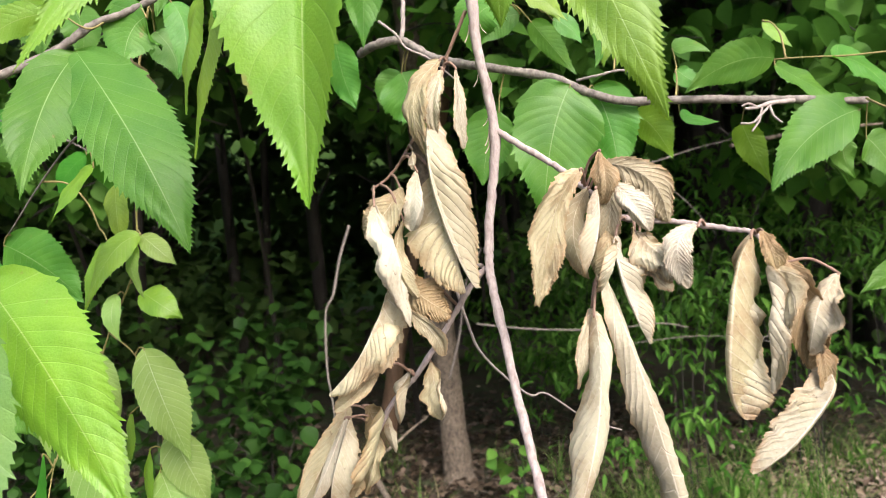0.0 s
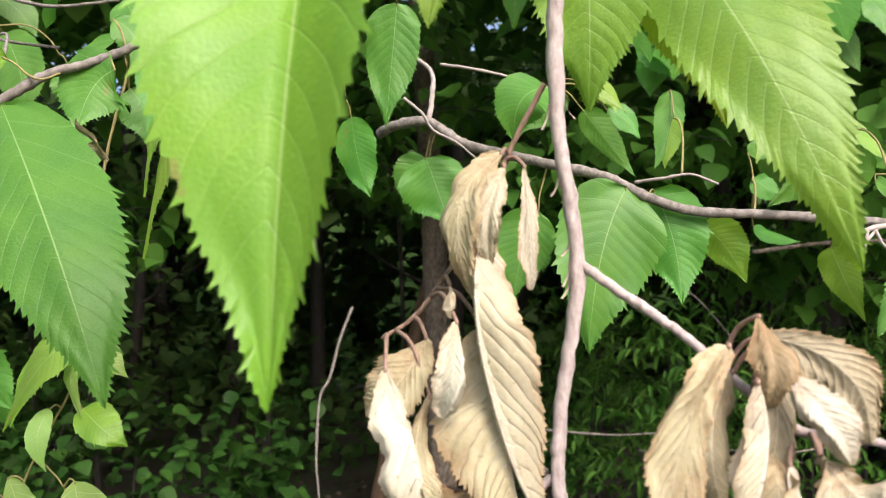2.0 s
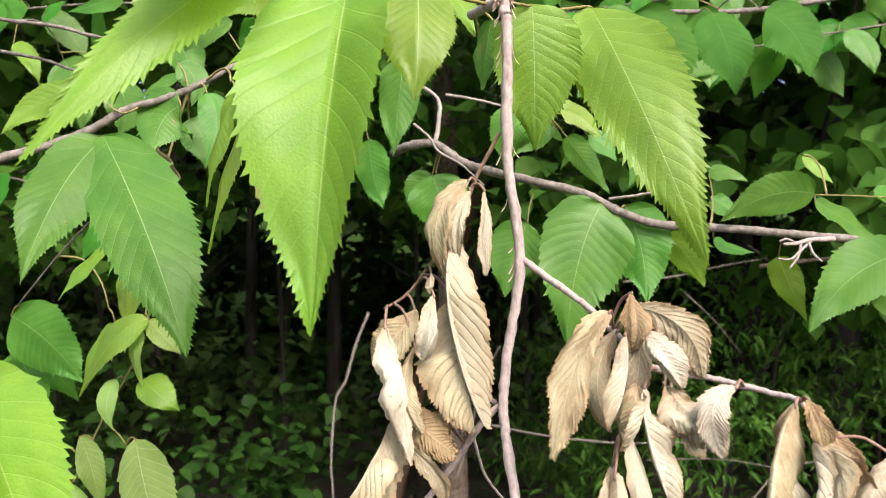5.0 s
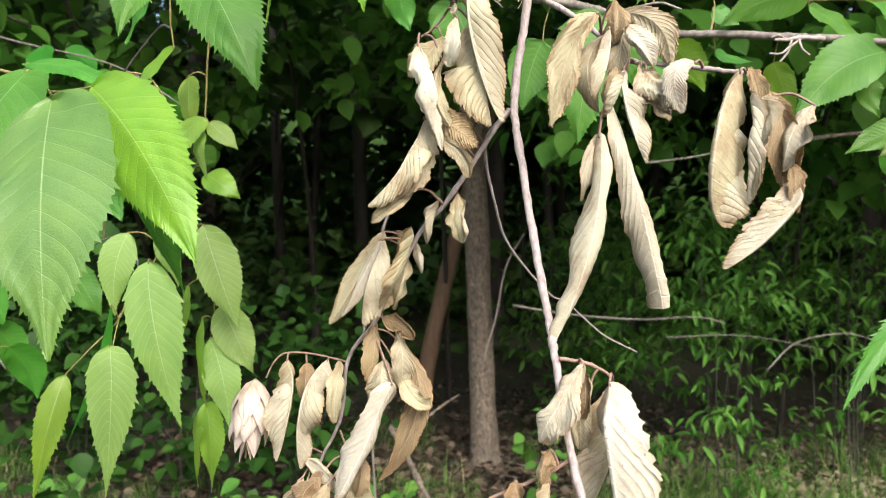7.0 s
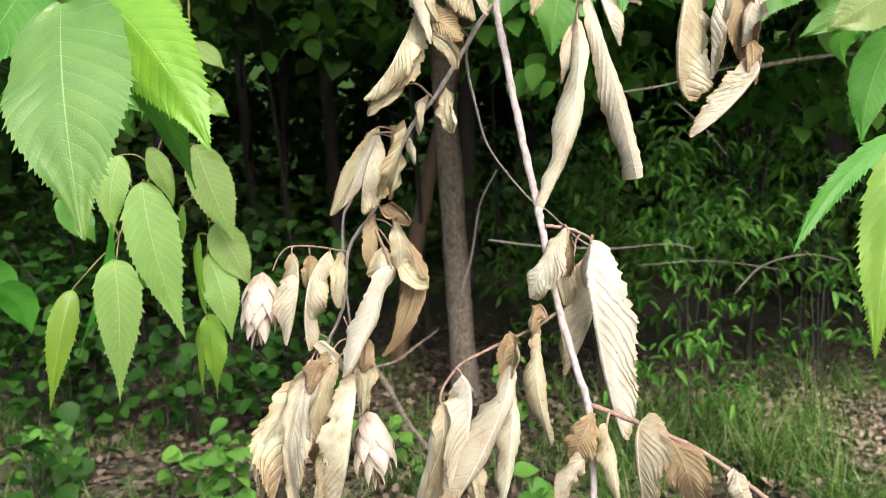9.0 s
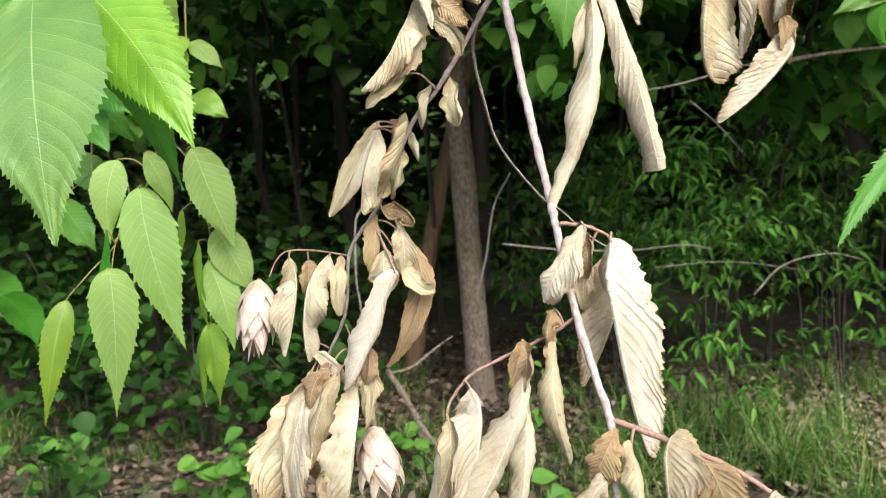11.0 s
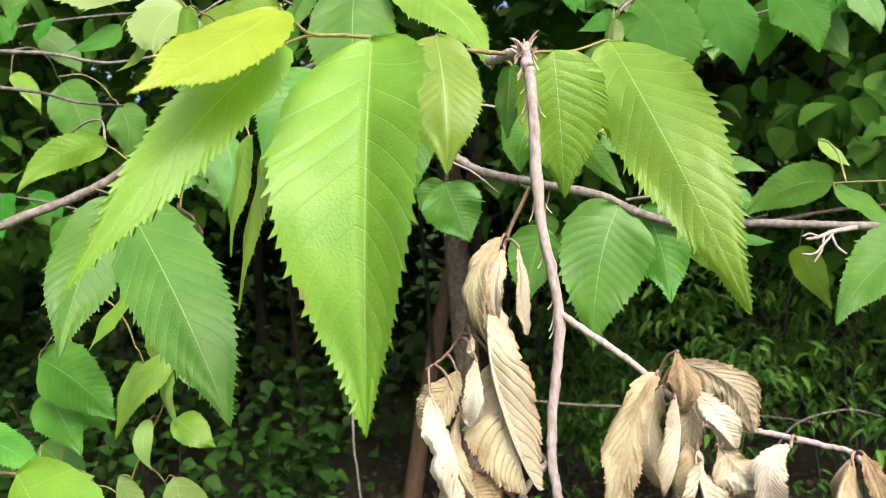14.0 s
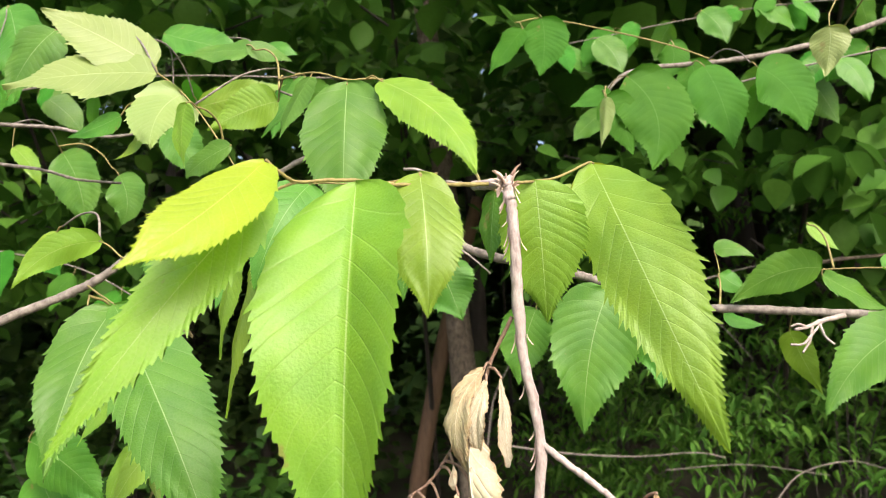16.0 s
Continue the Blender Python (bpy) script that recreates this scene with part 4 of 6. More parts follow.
twig(HANG, "stem", GREY_TWIG, 2.5, 1.5, [(0.0772, 0.3490, 1.6557), (0.0776, 0.3480, 1.6493), (0.0785, 0.3470, 1.6342), (0.0787, 0.3500, 1.5851), (0.0834, 0.3530, 1.5472), (0.0780, 0.3550, 1.5072), (0.0764, 0.3530, 1.4884), (0.0788, 0.3440, 1.4672), (0.0855, 0.3250, 1.4175), (0.0906, 0.3120, 1.3865), (0.0920, 0.3050, 1.3750), (0.0970, 0.2880, 1.3380), (0.1058, 0.2650, 1.2998), (0.1064, 0.2600, 1.2806), (0.1063, 0.2570, 1.2571)])
twig(HANG, "side_twig", GREY_TWIG, 1.5, 0.9, [(0.0765, 0.3540, 1.4896), (0.0681, 0.3560, 1.4817), (0.0548, 0.3600, 1.4622), (0.0411, 0.3650, 1.4437), (0.0255, 0.3710, 1.4264), (0.0035, 0.3770, 1.3847), (-0.0153, 0.3880, 1.3602), (-0.0223, 0.3960, 1.3250), (-0.0386, 0.4040, 1.2926), (-0.0451, 0.4060, 1.2661)])
twig(HANG, "side_twig", GREY_TWIG, 1.5, 0.8, [(0.0834, 0.3530, 1.5472), (0.0950, 0.3480, 1.5378), (0.1069, 0.3420, 1.5282), (0.1212, 0.3340, 1.5134), (0.1291, 0.3300, 1.5051), (0.1498, 0.3260, 1.5015), (0.1669, 0.3200, 1.4973), (0.1747, 0.3160, 1.4949), (0.1786, 0.3130, 1.4879), (0.1827, 0.3110, 1.4834)])
twig(HANG, "side_twig", RED_TWIG, 0.9, 0.6, [(0.0754, 0.3520, 1.5982), (0.0659, 0.3580, 1.5810), (0.0574, 0.3600, 1.5599), (0.0479, 0.3610, 1.5468), (0.0378, 0.3620, 1.5335), (0.0276, 0.3630, 1.5265)])
twig(HANG, "side_twig", RED_TWIG, 1.0, 0.6, [(0.0936, 0.3020, 1.3746), (0.1042, 0.3030, 1.3728), (0.1133, 0.3030, 1.3684), (0.1162, 0.3020, 1.3641)])
twig(HANG, "side_twig", RED_TWIG, 0.9, 0.6, [(0.0969, 0.2880, 1.3362), (0.0871, 0.2900, 1.3293), (0.0752, 0.2890, 1.3242), (0.0606, 0.2860, 1.3185), (0.0514, 0.2840, 1.3141), (0.0433, 0.2820, 1.3046), (0.0413, 0.2800, 1.2982)])
twig(HANG, "side_twig", RED_TWIG, 1.3, 0.9, [(0.1058, 0.2650, 1.2998), (0.1148, 0.2620, 1.2970), (0.1299, 0.2560, 1.2917), (0.1502, 0.2470, 1.2832), (0.1691, 0.2380, 1.2694), (0.1783, 0.2340, 1.2614)])
twig(HANG, "fruit_stalk", RED_TWIG, 0.6, 0.5, [(-0.0170, 0.3890, 1.3582), (-0.0359, 0.3920, 1.3617), (-0.0516, 0.3930, 1.3623), (-0.0588, 0.3930, 1.3575), (-0.0640, 0.3930, 1.3480)])
twig(HANG, "fruit_stalk", RED_TWIG, 0.6, 0.5, [(-0.0231, 0.3980, 1.3176), (-0.0136, 0.3980, 1.2889), (-0.0103, 0.3960, 1.2679), (-0.0105, 0.3940, 1.2586)])
twig(HANG, "side_twig", GREEN_TWIG, 0.94, 0.60, [(0.0693, 0.3560, 1.6549), (0.0479, 0.3360, 1.6520), (0.0323, 0.3250, 1.6511), (0.0206, 0.3160, 1.6515), (0.0111, 0.3100, 1.6512), (0.0012, 0.3030, 1.6498), (-0.0029, 0.2980, 1.6521), (-0.0075, 0.2940, 1.6563)])
twig(HANG, "side_twig", GREEN_TWIG, 0.65, 0.45, [(0.0012, 0.3030, 1.6498), (-0.0030, 0.3010, 1.6482), (-0.0078, 0.3000, 1.6461)])
twig(HANG, "side_twig", GREEN_TWIG, 0.72, 0.52, [(0.0779, 0.3520, 1.6538), (0.0885, 0.3600, 1.6554), (0.1003, 0.3720, 1.6589), (0.1166, 0.3900, 1.6682), (0.1202, 0.3920, 1.6683)])
twig(HANG, "side_twig", GREY_TWIG, 1.1, 0.6, [(0.0735, 0.3580, 1.4894), (0.0584, 0.4800, 1.4861), (0.0646, 0.5200, 1.4471), (0.0747, 0.5500, 1.4179), (0.1059, 0.6000, 1.3789), (0.1265, 0.6600, 1.3644), (0.1628, 0.7000, 1.3310), (0.1999, 0.7300, 1.3094)])
green_leaf(HANG, LEAF_LIME2, (0.0202, 0.3150, 1.6508), (0.0192, 0.2830, 1.5837), (0.0166, 0.2800, 1.5164), 0.0552, face=0, fold=2, fold2=-45)
green_leaf(HANG, LEAF_LIME, (-0.0078, 0.3000, 1.6465), (-0.0296, 0.2680, 1.6101), (-0.0629, 0.2540, 1.5626), 0.0235, face=-8, fold=14)
green_leaf(HANG, LEAF_YELLOW, (-0.0076, 0.2930, 1.6557), (-0.0194, 0.2620, 1.6321), (-0.0368, 0.2450, 1.6161), 0.0275, face=5, fold=6, taper=1.2)
green_leaf(HANG, LEAF_LIME2, (0.0424, 0.3350, 1.6572), (0.0454, 0.3120, 1.6265), (0.0443, 0.3120, 1.5990), 0.0310, face=-10, fold=20)
green_leaf(HANG, LEAF_LIME2, (0.0897, 0.3600, 1.6562), (0.0903, 0.3600, 1.6267), (0.0912, 0.3720, 1.5949), 0.0367, face=8, fold=10)
green_leaf(HANG, LEAF_LIME2, (0.1194, 0.3920, 1.6683), (0.1310, 0.3440, 1.6060), (0.1520, 0.3350, 1.5426), 0.0400, face=4, fold=34, fold2=-6)
# added blade for the folded half of the leaf above, backlight given as yellow
green_leaf(HANG, LEAF_YELLOW, (0.1161, 0.3980, 1.6677), (0.1255, 0.3760, 1.6300), (0.1340, 0.3740, 1.5900), 0.0290, face=25, fold=8)
green_leaf(HANG, LEAF_GREEN, (0.0725, 0.3720, 1.6551), (0.0699, 0.3720, 1.6391), (0.0682, 0.3720, 1.6227), 0.0140, face=40, fold=20)
dead_leaf(HANG, DRY_TAN, (0.0630, 0.3520, 1.5786), (0.0514, 0.3440, 1.5595), (0.0548, 0.3470, 1.5365), 0.0105, left=-100, right=35, crump=1.1)
dead_leaf(HANG, DRY_CREAM, (0.0691, 0.3520, 1.5745), (0.0696, 0.3440, 1.5547), (0.0701, 0.3470, 1.5394), 0.0065, left=70, right=-110)
dead_leaf(HANG, DRY_CREAM, (0.0582, 0.3470, 1.5570), (0.0611, 0.3390, 1.5239), (0.0704, 0.3420, 1.4811), 0.0158, left=-168, right=-25, turn=8, crump=.5)
dead_leaf(HANG, DRY_INNER, (0.0566, 0.3500, 1.5293), (0.0563, 0.3420, 1.5017), (0.0651, 0.3450, 1.4796), 0.0194, left=-20, right=-168, turn=-8, crump=.5)
dead_leaf(HANG, DRY_CREAM, (0.0634, 0.3500, 1.5740), (0.0593, 0.3420, 1.5613), (0.0585, 0.3450, 1.5464), 0.0085, left=-40, right=-60, crump=.8)
dead_leaf(HANG, DRY_WHITE, (0.0495, 0.3430, 1.5315), (0.0477, 0.3350, 1.5187), (0.0454, 0.3380, 1.5069), 0.0098, left=25, right=-130, crump=.6)
dead_leaf(HANG, DRY_CREAM, (0.0477, 0.3520, 1.5415), (0.0480, 0.3440, 1.5355), (0.0488, 0.3470, 1.5328), 0.0040, curl=90)
dead_leaf(HANG, DRY_TAN, (0.0408, 0.3570, 1.5266), (0.0339, 0.3490, 1.5154), (0.0243, 0.3520, 1.5072), 0.0188, left=-15, right=-20, crump=.5, face=15)
dead_leaf(HANG, DRY_WHITE, (0.0305, 0.3440, 1.5194), (0.0348, 0.3360, 1.4977), (0.0418, 0.3390, 1.4678), 0.0117, left=-40, right=-165, turn=25)
dead_leaf(HANG, DRY_TAN, (0.0420, 0.3470, 1.5117), (0.0393, 0.3390, 1.4957), (0.0457, 0.3420, 1.4793), 0.0079, left=-120, right=-50)
dead_leaf(HANG, DRY_BROWN, (0.0388, 0.3500, 1.4868), (0.0495, 0.3420, 1.4783), (0.0581, 0.3450, 1.4710), 0.0184, left=-25, right=30, crump=.7, face=25)
dead_leaf(HANG, DRY_TAN, (0.0394, 0.3460, 1.4745), (0.0485, 0.3380, 1.4659), (0.0545, 0.3410, 1.4548), 0.0069, left=-30, right=60)
dead_leaf(HANG, DRY_CREAM, (0.0336, 0.3460, 1.4845), (0.0291, 0.3380, 1.4607), (0.0055, 0.3410, 1.4418), 0.0143, left=-160, right=-25, turn=-30, crump=.7)
dead_leaf(HANG, DRY_TAN, (0.0266, 0.3520, 1.4500), (0.0162, 0.3440, 1.4408), (0.0061, 0.3470, 1.4342), 0.0075, left=-20, right=-30, crump=.7)
dead_leaf(HANG, DRY_CREAM, (0.0375, 0.3650, 1.4460), (0.0338, 0.3570, 1.4367), (0.0318, 0.3600, 1.4229), 0.0073, curl=110)
dead_leaf(HANG, DRY_TAN, (0.0474, 0.3660, 1.4485), (0.0486, 0.3580, 1.4364), (0.0498, 0.3610, 1.4234), 0.0099, left=60, right=70)
dead_leaf(HANG, DRY_TAN, (0.1132, 0.3220, 1.5250), (0.1008, 0.3140, 1.5058), (0.0922, 0.3170, 1.4747), 0.0150, left=-40, right=75, face=-12, turn=15)
dead_leaf(HANG, DRY_TAN, (0.1178, 0.3340, 1.5182), (0.1090, 0.3260, 1.5011), (0.1145, 0.3290, 1.4822), 0.0133, left=-20, right=-20, crump=.6)
dead_leaf(HANG, DRY_WHITE, (0.1177, 0.3180, 1.5171), (0.1131, 0.3100, 1.4998), (0.1101, 0.3130, 1.4847), 0.0072, left=-30, right=-170, crump=.5)
dead_leaf(HANG, DRY_BROWN, (0.1216, 0.3260, 1.5317), (0.1216, 0.3180, 1.5205), (0.1203, 0.3210, 1.5106), 0.0102, left=-80, right=-70, crump=.7)
dead_leaf(HANG, DRY_TAN, (0.1231, 0.3300, 1.5240), (0.1226, 0.3220, 1.5062), (0.1175, 0.3250, 1.4884), 0.0117, left=-20, right=-30, crump=.5)
dead_leaf(HANG, DRY_TAN, (0.1236, 0.3300, 1.5268), (0.1377, 0.3220, 1.5191), (0.1456, 0.3250, 1.5020), 0.0145, left=-40, right=-25, face=20, crump=.7)
dead_leaf(HANG, DRY_WHITE, (0.1237, 0.3200, 1.5187), (0.1304, 0.3120, 1.5104), (0.1360, 0.3150, 1.4991), 0.0109, left=-120, right=-40, crump=.5)
dead_leaf(HANG, DRY_CREAM, (0.1314, 0.3200, 1.4997), (0.1359, 0.3120, 1.4895), (0.1454, 0.3150, 1.4801), 0.0190, left=50, right=80, crump=1.3)
dead_leaf(HANG, DRY_TAN, (0.1349, 0.3260, 1.4942), (0.1365, 0.3180, 1.4851), (0.1431, 0.3210, 1.4791), 0.0120, left=30, right=90, crump=1.4)
dead_leaf(HANG, DRY_WHITE, (0.1528, 0.3120, 1.4995), (0.1425, 0.3040, 1.4930), (0.1463, 0.3070, 1.4774), 0.0110, left=15, right=-40, crump=.5)
dead_leaf(HANG, DRY_WHITE, (0.1238, 0.3180, 1.4992), (0.1260, 0.3100, 1.4800), (0.1321, 0.3130, 1.4573), 0.0103, left=-165, right=-45, turn=20, crump=.7)
dead_leaf(HANG, DRY_TAN, (0.1220, 0.3220, 1.5006), (0.1181, 0.3140, 1.4894), (0.1158, 0.3170, 1.4789), 0.0091, left=-60, right=60)
dead_leaf(HANG, DRY_CREAM, (0.1167, 0.3180, 1.4890), (0.1264, 0.3100, 1.4418), (0.1375, 0.3130, 1.3942), 0.0134, tube=2, right=-310, left=-80, turn=80)
dead_leaf(HANG, DRY_CREAM, (0.1126, 0.3140, 1.4710), (0.1064, 0.3060, 1.4255), (0.0908, 0.3090, 1.3781), 0.0138, tube=1, right=-270, left=-90, turn=-60)
dead_leaf(HANG, DRY_CREAM, (0.1131, 0.3220, 1.4717), (0.1089, 0.3140, 1.4569), (0.1047, 0.3170, 1.4417), 0.0068, left=40, right=-60)
dead_leaf(HANG, DRY_TAN, (0.1703, 0.3080, 1.4949), (0.1630, 0.3000, 1.4614), (0.1626, 0.3030, 1.4290), 0.0204, left=-170, right=-35, crump=.45, turn=10)
dead_leaf(HANG, DRY_BROWN, (0.1752, 0.3100, 1.4960), (0.1746, 0.3020, 1.4869), (0.1784, 0.3050, 1.4759), 0.0074, left=60, right=-60)
dead_leaf(HANG, DRY_TAN, (0.1762, 0.3060, 1.4865), (0.1745, 0.2980, 1.4671), (0.1704, 0.3010, 1.4388), 0.0103, left=110, right=60, crump=1.2)
dead_leaf(HANG, DRY_BROWN, (0.1827, 0.3120, 1.4872), (0.1849, 0.3040, 1.4673), (0.1894, 0.3070, 1.4446), 0.0136, left=-20, right=70, crump=.8)
dead_leaf(HANG, DRY_CREAM, (0.1982, 0.3040, 1.4789), (0.1880, 0.2960, 1.4674), (0.1840, 0.2990, 1.4518), 0.0098, left=-50, right=60, crump=.9)
dead_leaf(HANG, DRY_BROWN, (0.1882, 0.3040, 1.4549), (0.1868, 0.2960, 1.4486), (0.1894, 0.2990, 1.4345), 0.0086, left=90, right=60, crump=1.2)
dead_leaf(HANG, DRY_CREAM, (0.1914, 0.3000, 1.4486), (0.1782, 0.2920, 1.4339), (0.1594, 0.2950, 1.4123), 0.0135, left=40, right=-165, crump=.7, turn=-25)
dead_leaf(HANG, DRY_TAN, (0.0071, 0.3760, 1.4296), (-0.0039, 0.3680, 1.4079), (-0.0215, 0.3710, 1.3809), 0.0155, left=-12, right=-20, crump=.5)
dead_leaf(HANG, DRY_WHITE, (0.0064, 0.3700, 1.4254), (0.0003, 0.3620, 1.4086), (-0.0136, 0.3650, 1.3859), 0.0083, left=-130, right=-20, crump=.5)
dead_leaf(HANG, DRY_CREAM, (0.0086, 0.3680, 1.4258), (0.0067, 0.3600, 1.4057), (-0.0021, 0.3630, 1.3817), 0.0121, left=-165, right=-30, crump=.6)
dead_leaf(HANG, DRY_BROWN, (0.0145, 0.3740, 1.4297), (0.0185, 0.3660, 1.4162), (0.0071, 0.3690, 1.3899), 0.0187, left=-30, right=40, crump=.8, face=15)
dead_leaf(HANG, DRY_TAN, (0.0189, 0.3800, 1.4167), (0.0171, 0.3720, 1.4038), (0.0114, 0.3750, 1.3883), 0.0085, left=60, right=30)
dead_leaf(HANG, DRY_CREAM, (0.0243, 0.3760, 1.4242), (0.0265, 0.3680, 1.4168), (0.0277, 0.3710, 1.4074), 0.0058, left=-30, right=-60, crump=.5)
dead_leaf(HANG, DRY_BROWN, (0.0012, 0.3800, 1.3814), (0.0002, 0.3720, 1.3660), (-0.0020, 0.3750, 1.3461), 0.0104, left=30, right=-80)
dead_leaf(HANG, DRY_BROWN, (0.0064, 0.3720, 1.3841), (0.0162, 0.3640, 1.3808), (0.0231, 0.3670, 1.3734), 0.0090, left=-40, right=60)
dead_leaf(HANG, DRY_TAN, (0.0121, 0.3760, 1.3782), (0.0175, 0.3680, 1.3656), (0.0156, 0.3710, 1.3475), 0.0116, left=-90, right=30)
dead_leaf(HANG, DRY_BROWN, (0.0176, 0.3800, 1.3662), (0.0252, 0.3720, 1.3355), (0.0031, 0.3750, 1.2969), 0.0137, left=70, right=20, crump=.7, turn=25)
dead_leaf(HANG, DRY_TAN, (0.0135, 0.3760, 1.3568), (0.0228, 0.3680, 1.3444), (0.0313, 0.3710, 1.3387), 0.0097, left=-60, right=-40)
dead_leaf(HANG, DRY_INNER, (0.0062, 0.3740, 1.3619), (0.0073, 0.3660, 1.3517), (0.0095, 0.3690, 1.3396), 0.0199, left=-30, right=-30, crump=.5)
dead_leaf(HANG, DRY_WHITE, (0.0118, 0.3660, 1.3515), (-0.0021, 0.3580, 1.3228), (-0.0188, 0.3610, 1.2893), 0.0158, tube=1, right=-250, left=-60, turn=50)
dead_leaf(HANG, DRY_TAN, (-0.0507, 0.3900, 1.3588), (-0.0517, 0.3820, 1.3337), (-0.0560, 0.3850, 1.3034), 0.0134, left=-50, right=-165, crump=.7)
dead_leaf(HANG, DRY_BROWN, (-0.0408, 0.3940, 1.3566), (-0.0395, 0.3860, 1.3479), (-0.0421, 0.3890, 1.3356), 0.0121, left=50, right=50, crump=.6)
dead_leaf(HANG, DRY_CREAM, (-0.0270, 0.3880, 1.3593), (-0.0349, 0.3800, 1.3350), (-0.0420, 0.3830, 1.2999), 0.0140, left=-165, right=-50)
dead_leaf(HANG, DRY_TAN, (-0.0206, 0.3900, 1.3588), (-0.0213, 0.3820, 1.3443), (-0.0230, 0.3850, 1.3252), 0.0094, left=40, right=-100)
dead_leaf(HANG, DRY_CREAM, (-0.0411, 0.3840, 1.2952), (-0.0593, 0.3760, 1.2601), (-0.0717, 0.3790, 1.2029), 0.0250, left=-25, right=-165, crump=.8, turn=-15)
dead_leaf(HANG, DRY_CREAM, (-0.0383, 0.3800, 1.2926), (-0.0520, 0.3720, 1.2526), (-0.0518, 0.3750, 1.2043), 0.0215, left=60, right=-40, crump=1.2)
dead_leaf(HANG, DRY_BROWN, (-0.0295, 0.3780, 1.2980), (-0.0350, 0.3700, 1.2901), (-0.0412, 0.3730, 1.2759), 0.0175, left=-60, right=60, crump=1.0)
dead_leaf(HANG, DRY_TAN, (-0.0241, 0.3740, 1.2954), (-0.0340, 0.3660, 1.2711), (-0.0424, 0.3690, 1.2431), 0.0129, left=60, right=-80, crump=1.1)
dead_leaf(HANG, DRY_CREAM, (-0.0137, 0.3700, 1.2910), (-0.0238, 0.3620, 1.2520), (-0.0305, 0.3650, 1.2067), 0.0210, left=-35, right=-172, crump=.6, turn=15)
dead_leaf(HANG, DRY_TAN, (-0.0202, 0.3680, 1.2649), (-0.0281, 0.3600, 1.2462), (-0.0392, 0.3630, 1.2096), 0.0121, left=70, right=-20, crump=.8)
dead_leaf(HANG, DRY_BROWN, (-0.0067, 0.3780, 1.3073), (-0.0060, 0.3700, 1.2991), (-0.0097, 0.3730, 1.2884), 0.0110, left=50, right=60, crump=.5)
dead_leaf(HANG, DRY_TAN, (-0.0116, 0.3820, 1.3032), (-0.0073, 0.3740, 1.2863), (-0.0119, 0.3770, 1.2617), 0.0131, left=-80, right=-40)
dead_leaf(HANG, DRY_TAN, (-0.0379, 0.3920, 1.2486), (-0.0386, 0.3840, 1.2266), (-0.0425, 0.3870, 1.1966), 0.0201, left=-40, right=-60)
dead_leaf(HANG, DRY_CREAM, (-0.0454, 0.3880, 1.3065), (-0.0288, 0.3800, 1.2991), (-0.0216, 0.3830, 1.2861), 0.0086, left=60, right=-40)
dead_leaf(HANG, DRY_CREAM, (0.1028, 0.2940, 1.3732), (0.0924, 0.2860, 1.3599), (0.0844, 0.2890, 1.3427), 0.0120, left=-80, right=50, turn=20)
dead_leaf(HANG, DRY_BROWN, (0.1024, 0.3000, 1.3712), (0.1028, 0.2920, 1.3619), (0.1012, 0.2950, 1.3511), 0.0090, left=-30, right=60)
dead_leaf(HANG, DRY_TAN, (0.1062, 0.3030, 1.3619), (0.1028, 0.2950, 1.3511), (0.1017, 0.2980, 1.3373), 0.0091, left=60, right=-60)
dead_leaf(HANG, DRY_TAN, (0.1146, 0.3020, 1.3630), (0.1079, 0.2940, 1.3351), (0.1000, 0.2970, 1.3041), 0.0149, left=-40, right=-170, crump=.5)
dead_leaf(HANG, DRY_WHITE, (0.1120, 0.2840, 1.3679), (0.1192, 0.2760, 1.3355), (0.1244, 0.2790, 1.2786), 0.0212, left=-172, right=-50, crump=.5, turn=15)
dead_leaf(HANG, DRY_BROWN, (0.0891, 0.2920, 1.3389), (0.0868, 0.2840, 1.3347), (0.0851, 0.2870, 1.3237), 0.0078, left=40, right=-50)
dead_leaf(HANG, DRY_TAN, (0.0884, 0.2880, 1.3270), (0.0859, 0.2800, 1.3050), (0.0913, 0.2830, 1.2754), 0.0113, tube=1, right=-230, left=-120, turn=60)
dead_leaf(HANG, DRY_BROWN, (0.0743, 0.2840, 1.3284), (0.0737, 0.2760, 1.3207), (0.0718, 0.2790, 1.3089), 0.0096, left=60, right=55, crump=.6)
dead_leaf(HANG, DRY_CREAM, (0.0726, 0.2780, 1.3164), (0.0659, 0.2700, 1.2933), (0.0424, 0.2730, 1.2499), 0.0149, tube=2, right=-290, left=-90, turn=-70)
dead_leaf(HANG, DRY_CREAM, (0.0750, 0.2860, 1.3037), (0.0712, 0.2780, 1.2800), (0.0663, 0.2810, 1.2447), 0.0147, tube=1, right=-260, left=-80, turn=60)
dead_leaf(HANG, DRY_TAN, (0.0423, 0.2720, 1.3006), (0.0414, 0.2640, 1.2835), (0.0292, 0.2670, 1.2522), 0.0127, left=75, right=75, crump=.5)
dead_leaf(HANG, DRY_WHITE, (0.0516, 0.2800, 1.3109), (0.0505, 0.2720, 1.2944), (0.0458, 0.2750, 1.2581), 0.0135, left=-50, right=-160, crump=.6)
dead_leaf(HANG, DRY_TAN, (0.0536, 0.2820, 1.2764), (0.0558, 0.2740, 1.2662), (0.0563, 0.2770, 1.2476), 0.0111, left=-60, right=40)
dead_leaf(HANG, DRY_BROWN, (0.1078, 0.2600, 1.2968), (0.1018, 0.2520, 1.2910), (0.0971, 0.2550, 1.2784), 0.0136, left=25, right=-40, crump=.8)
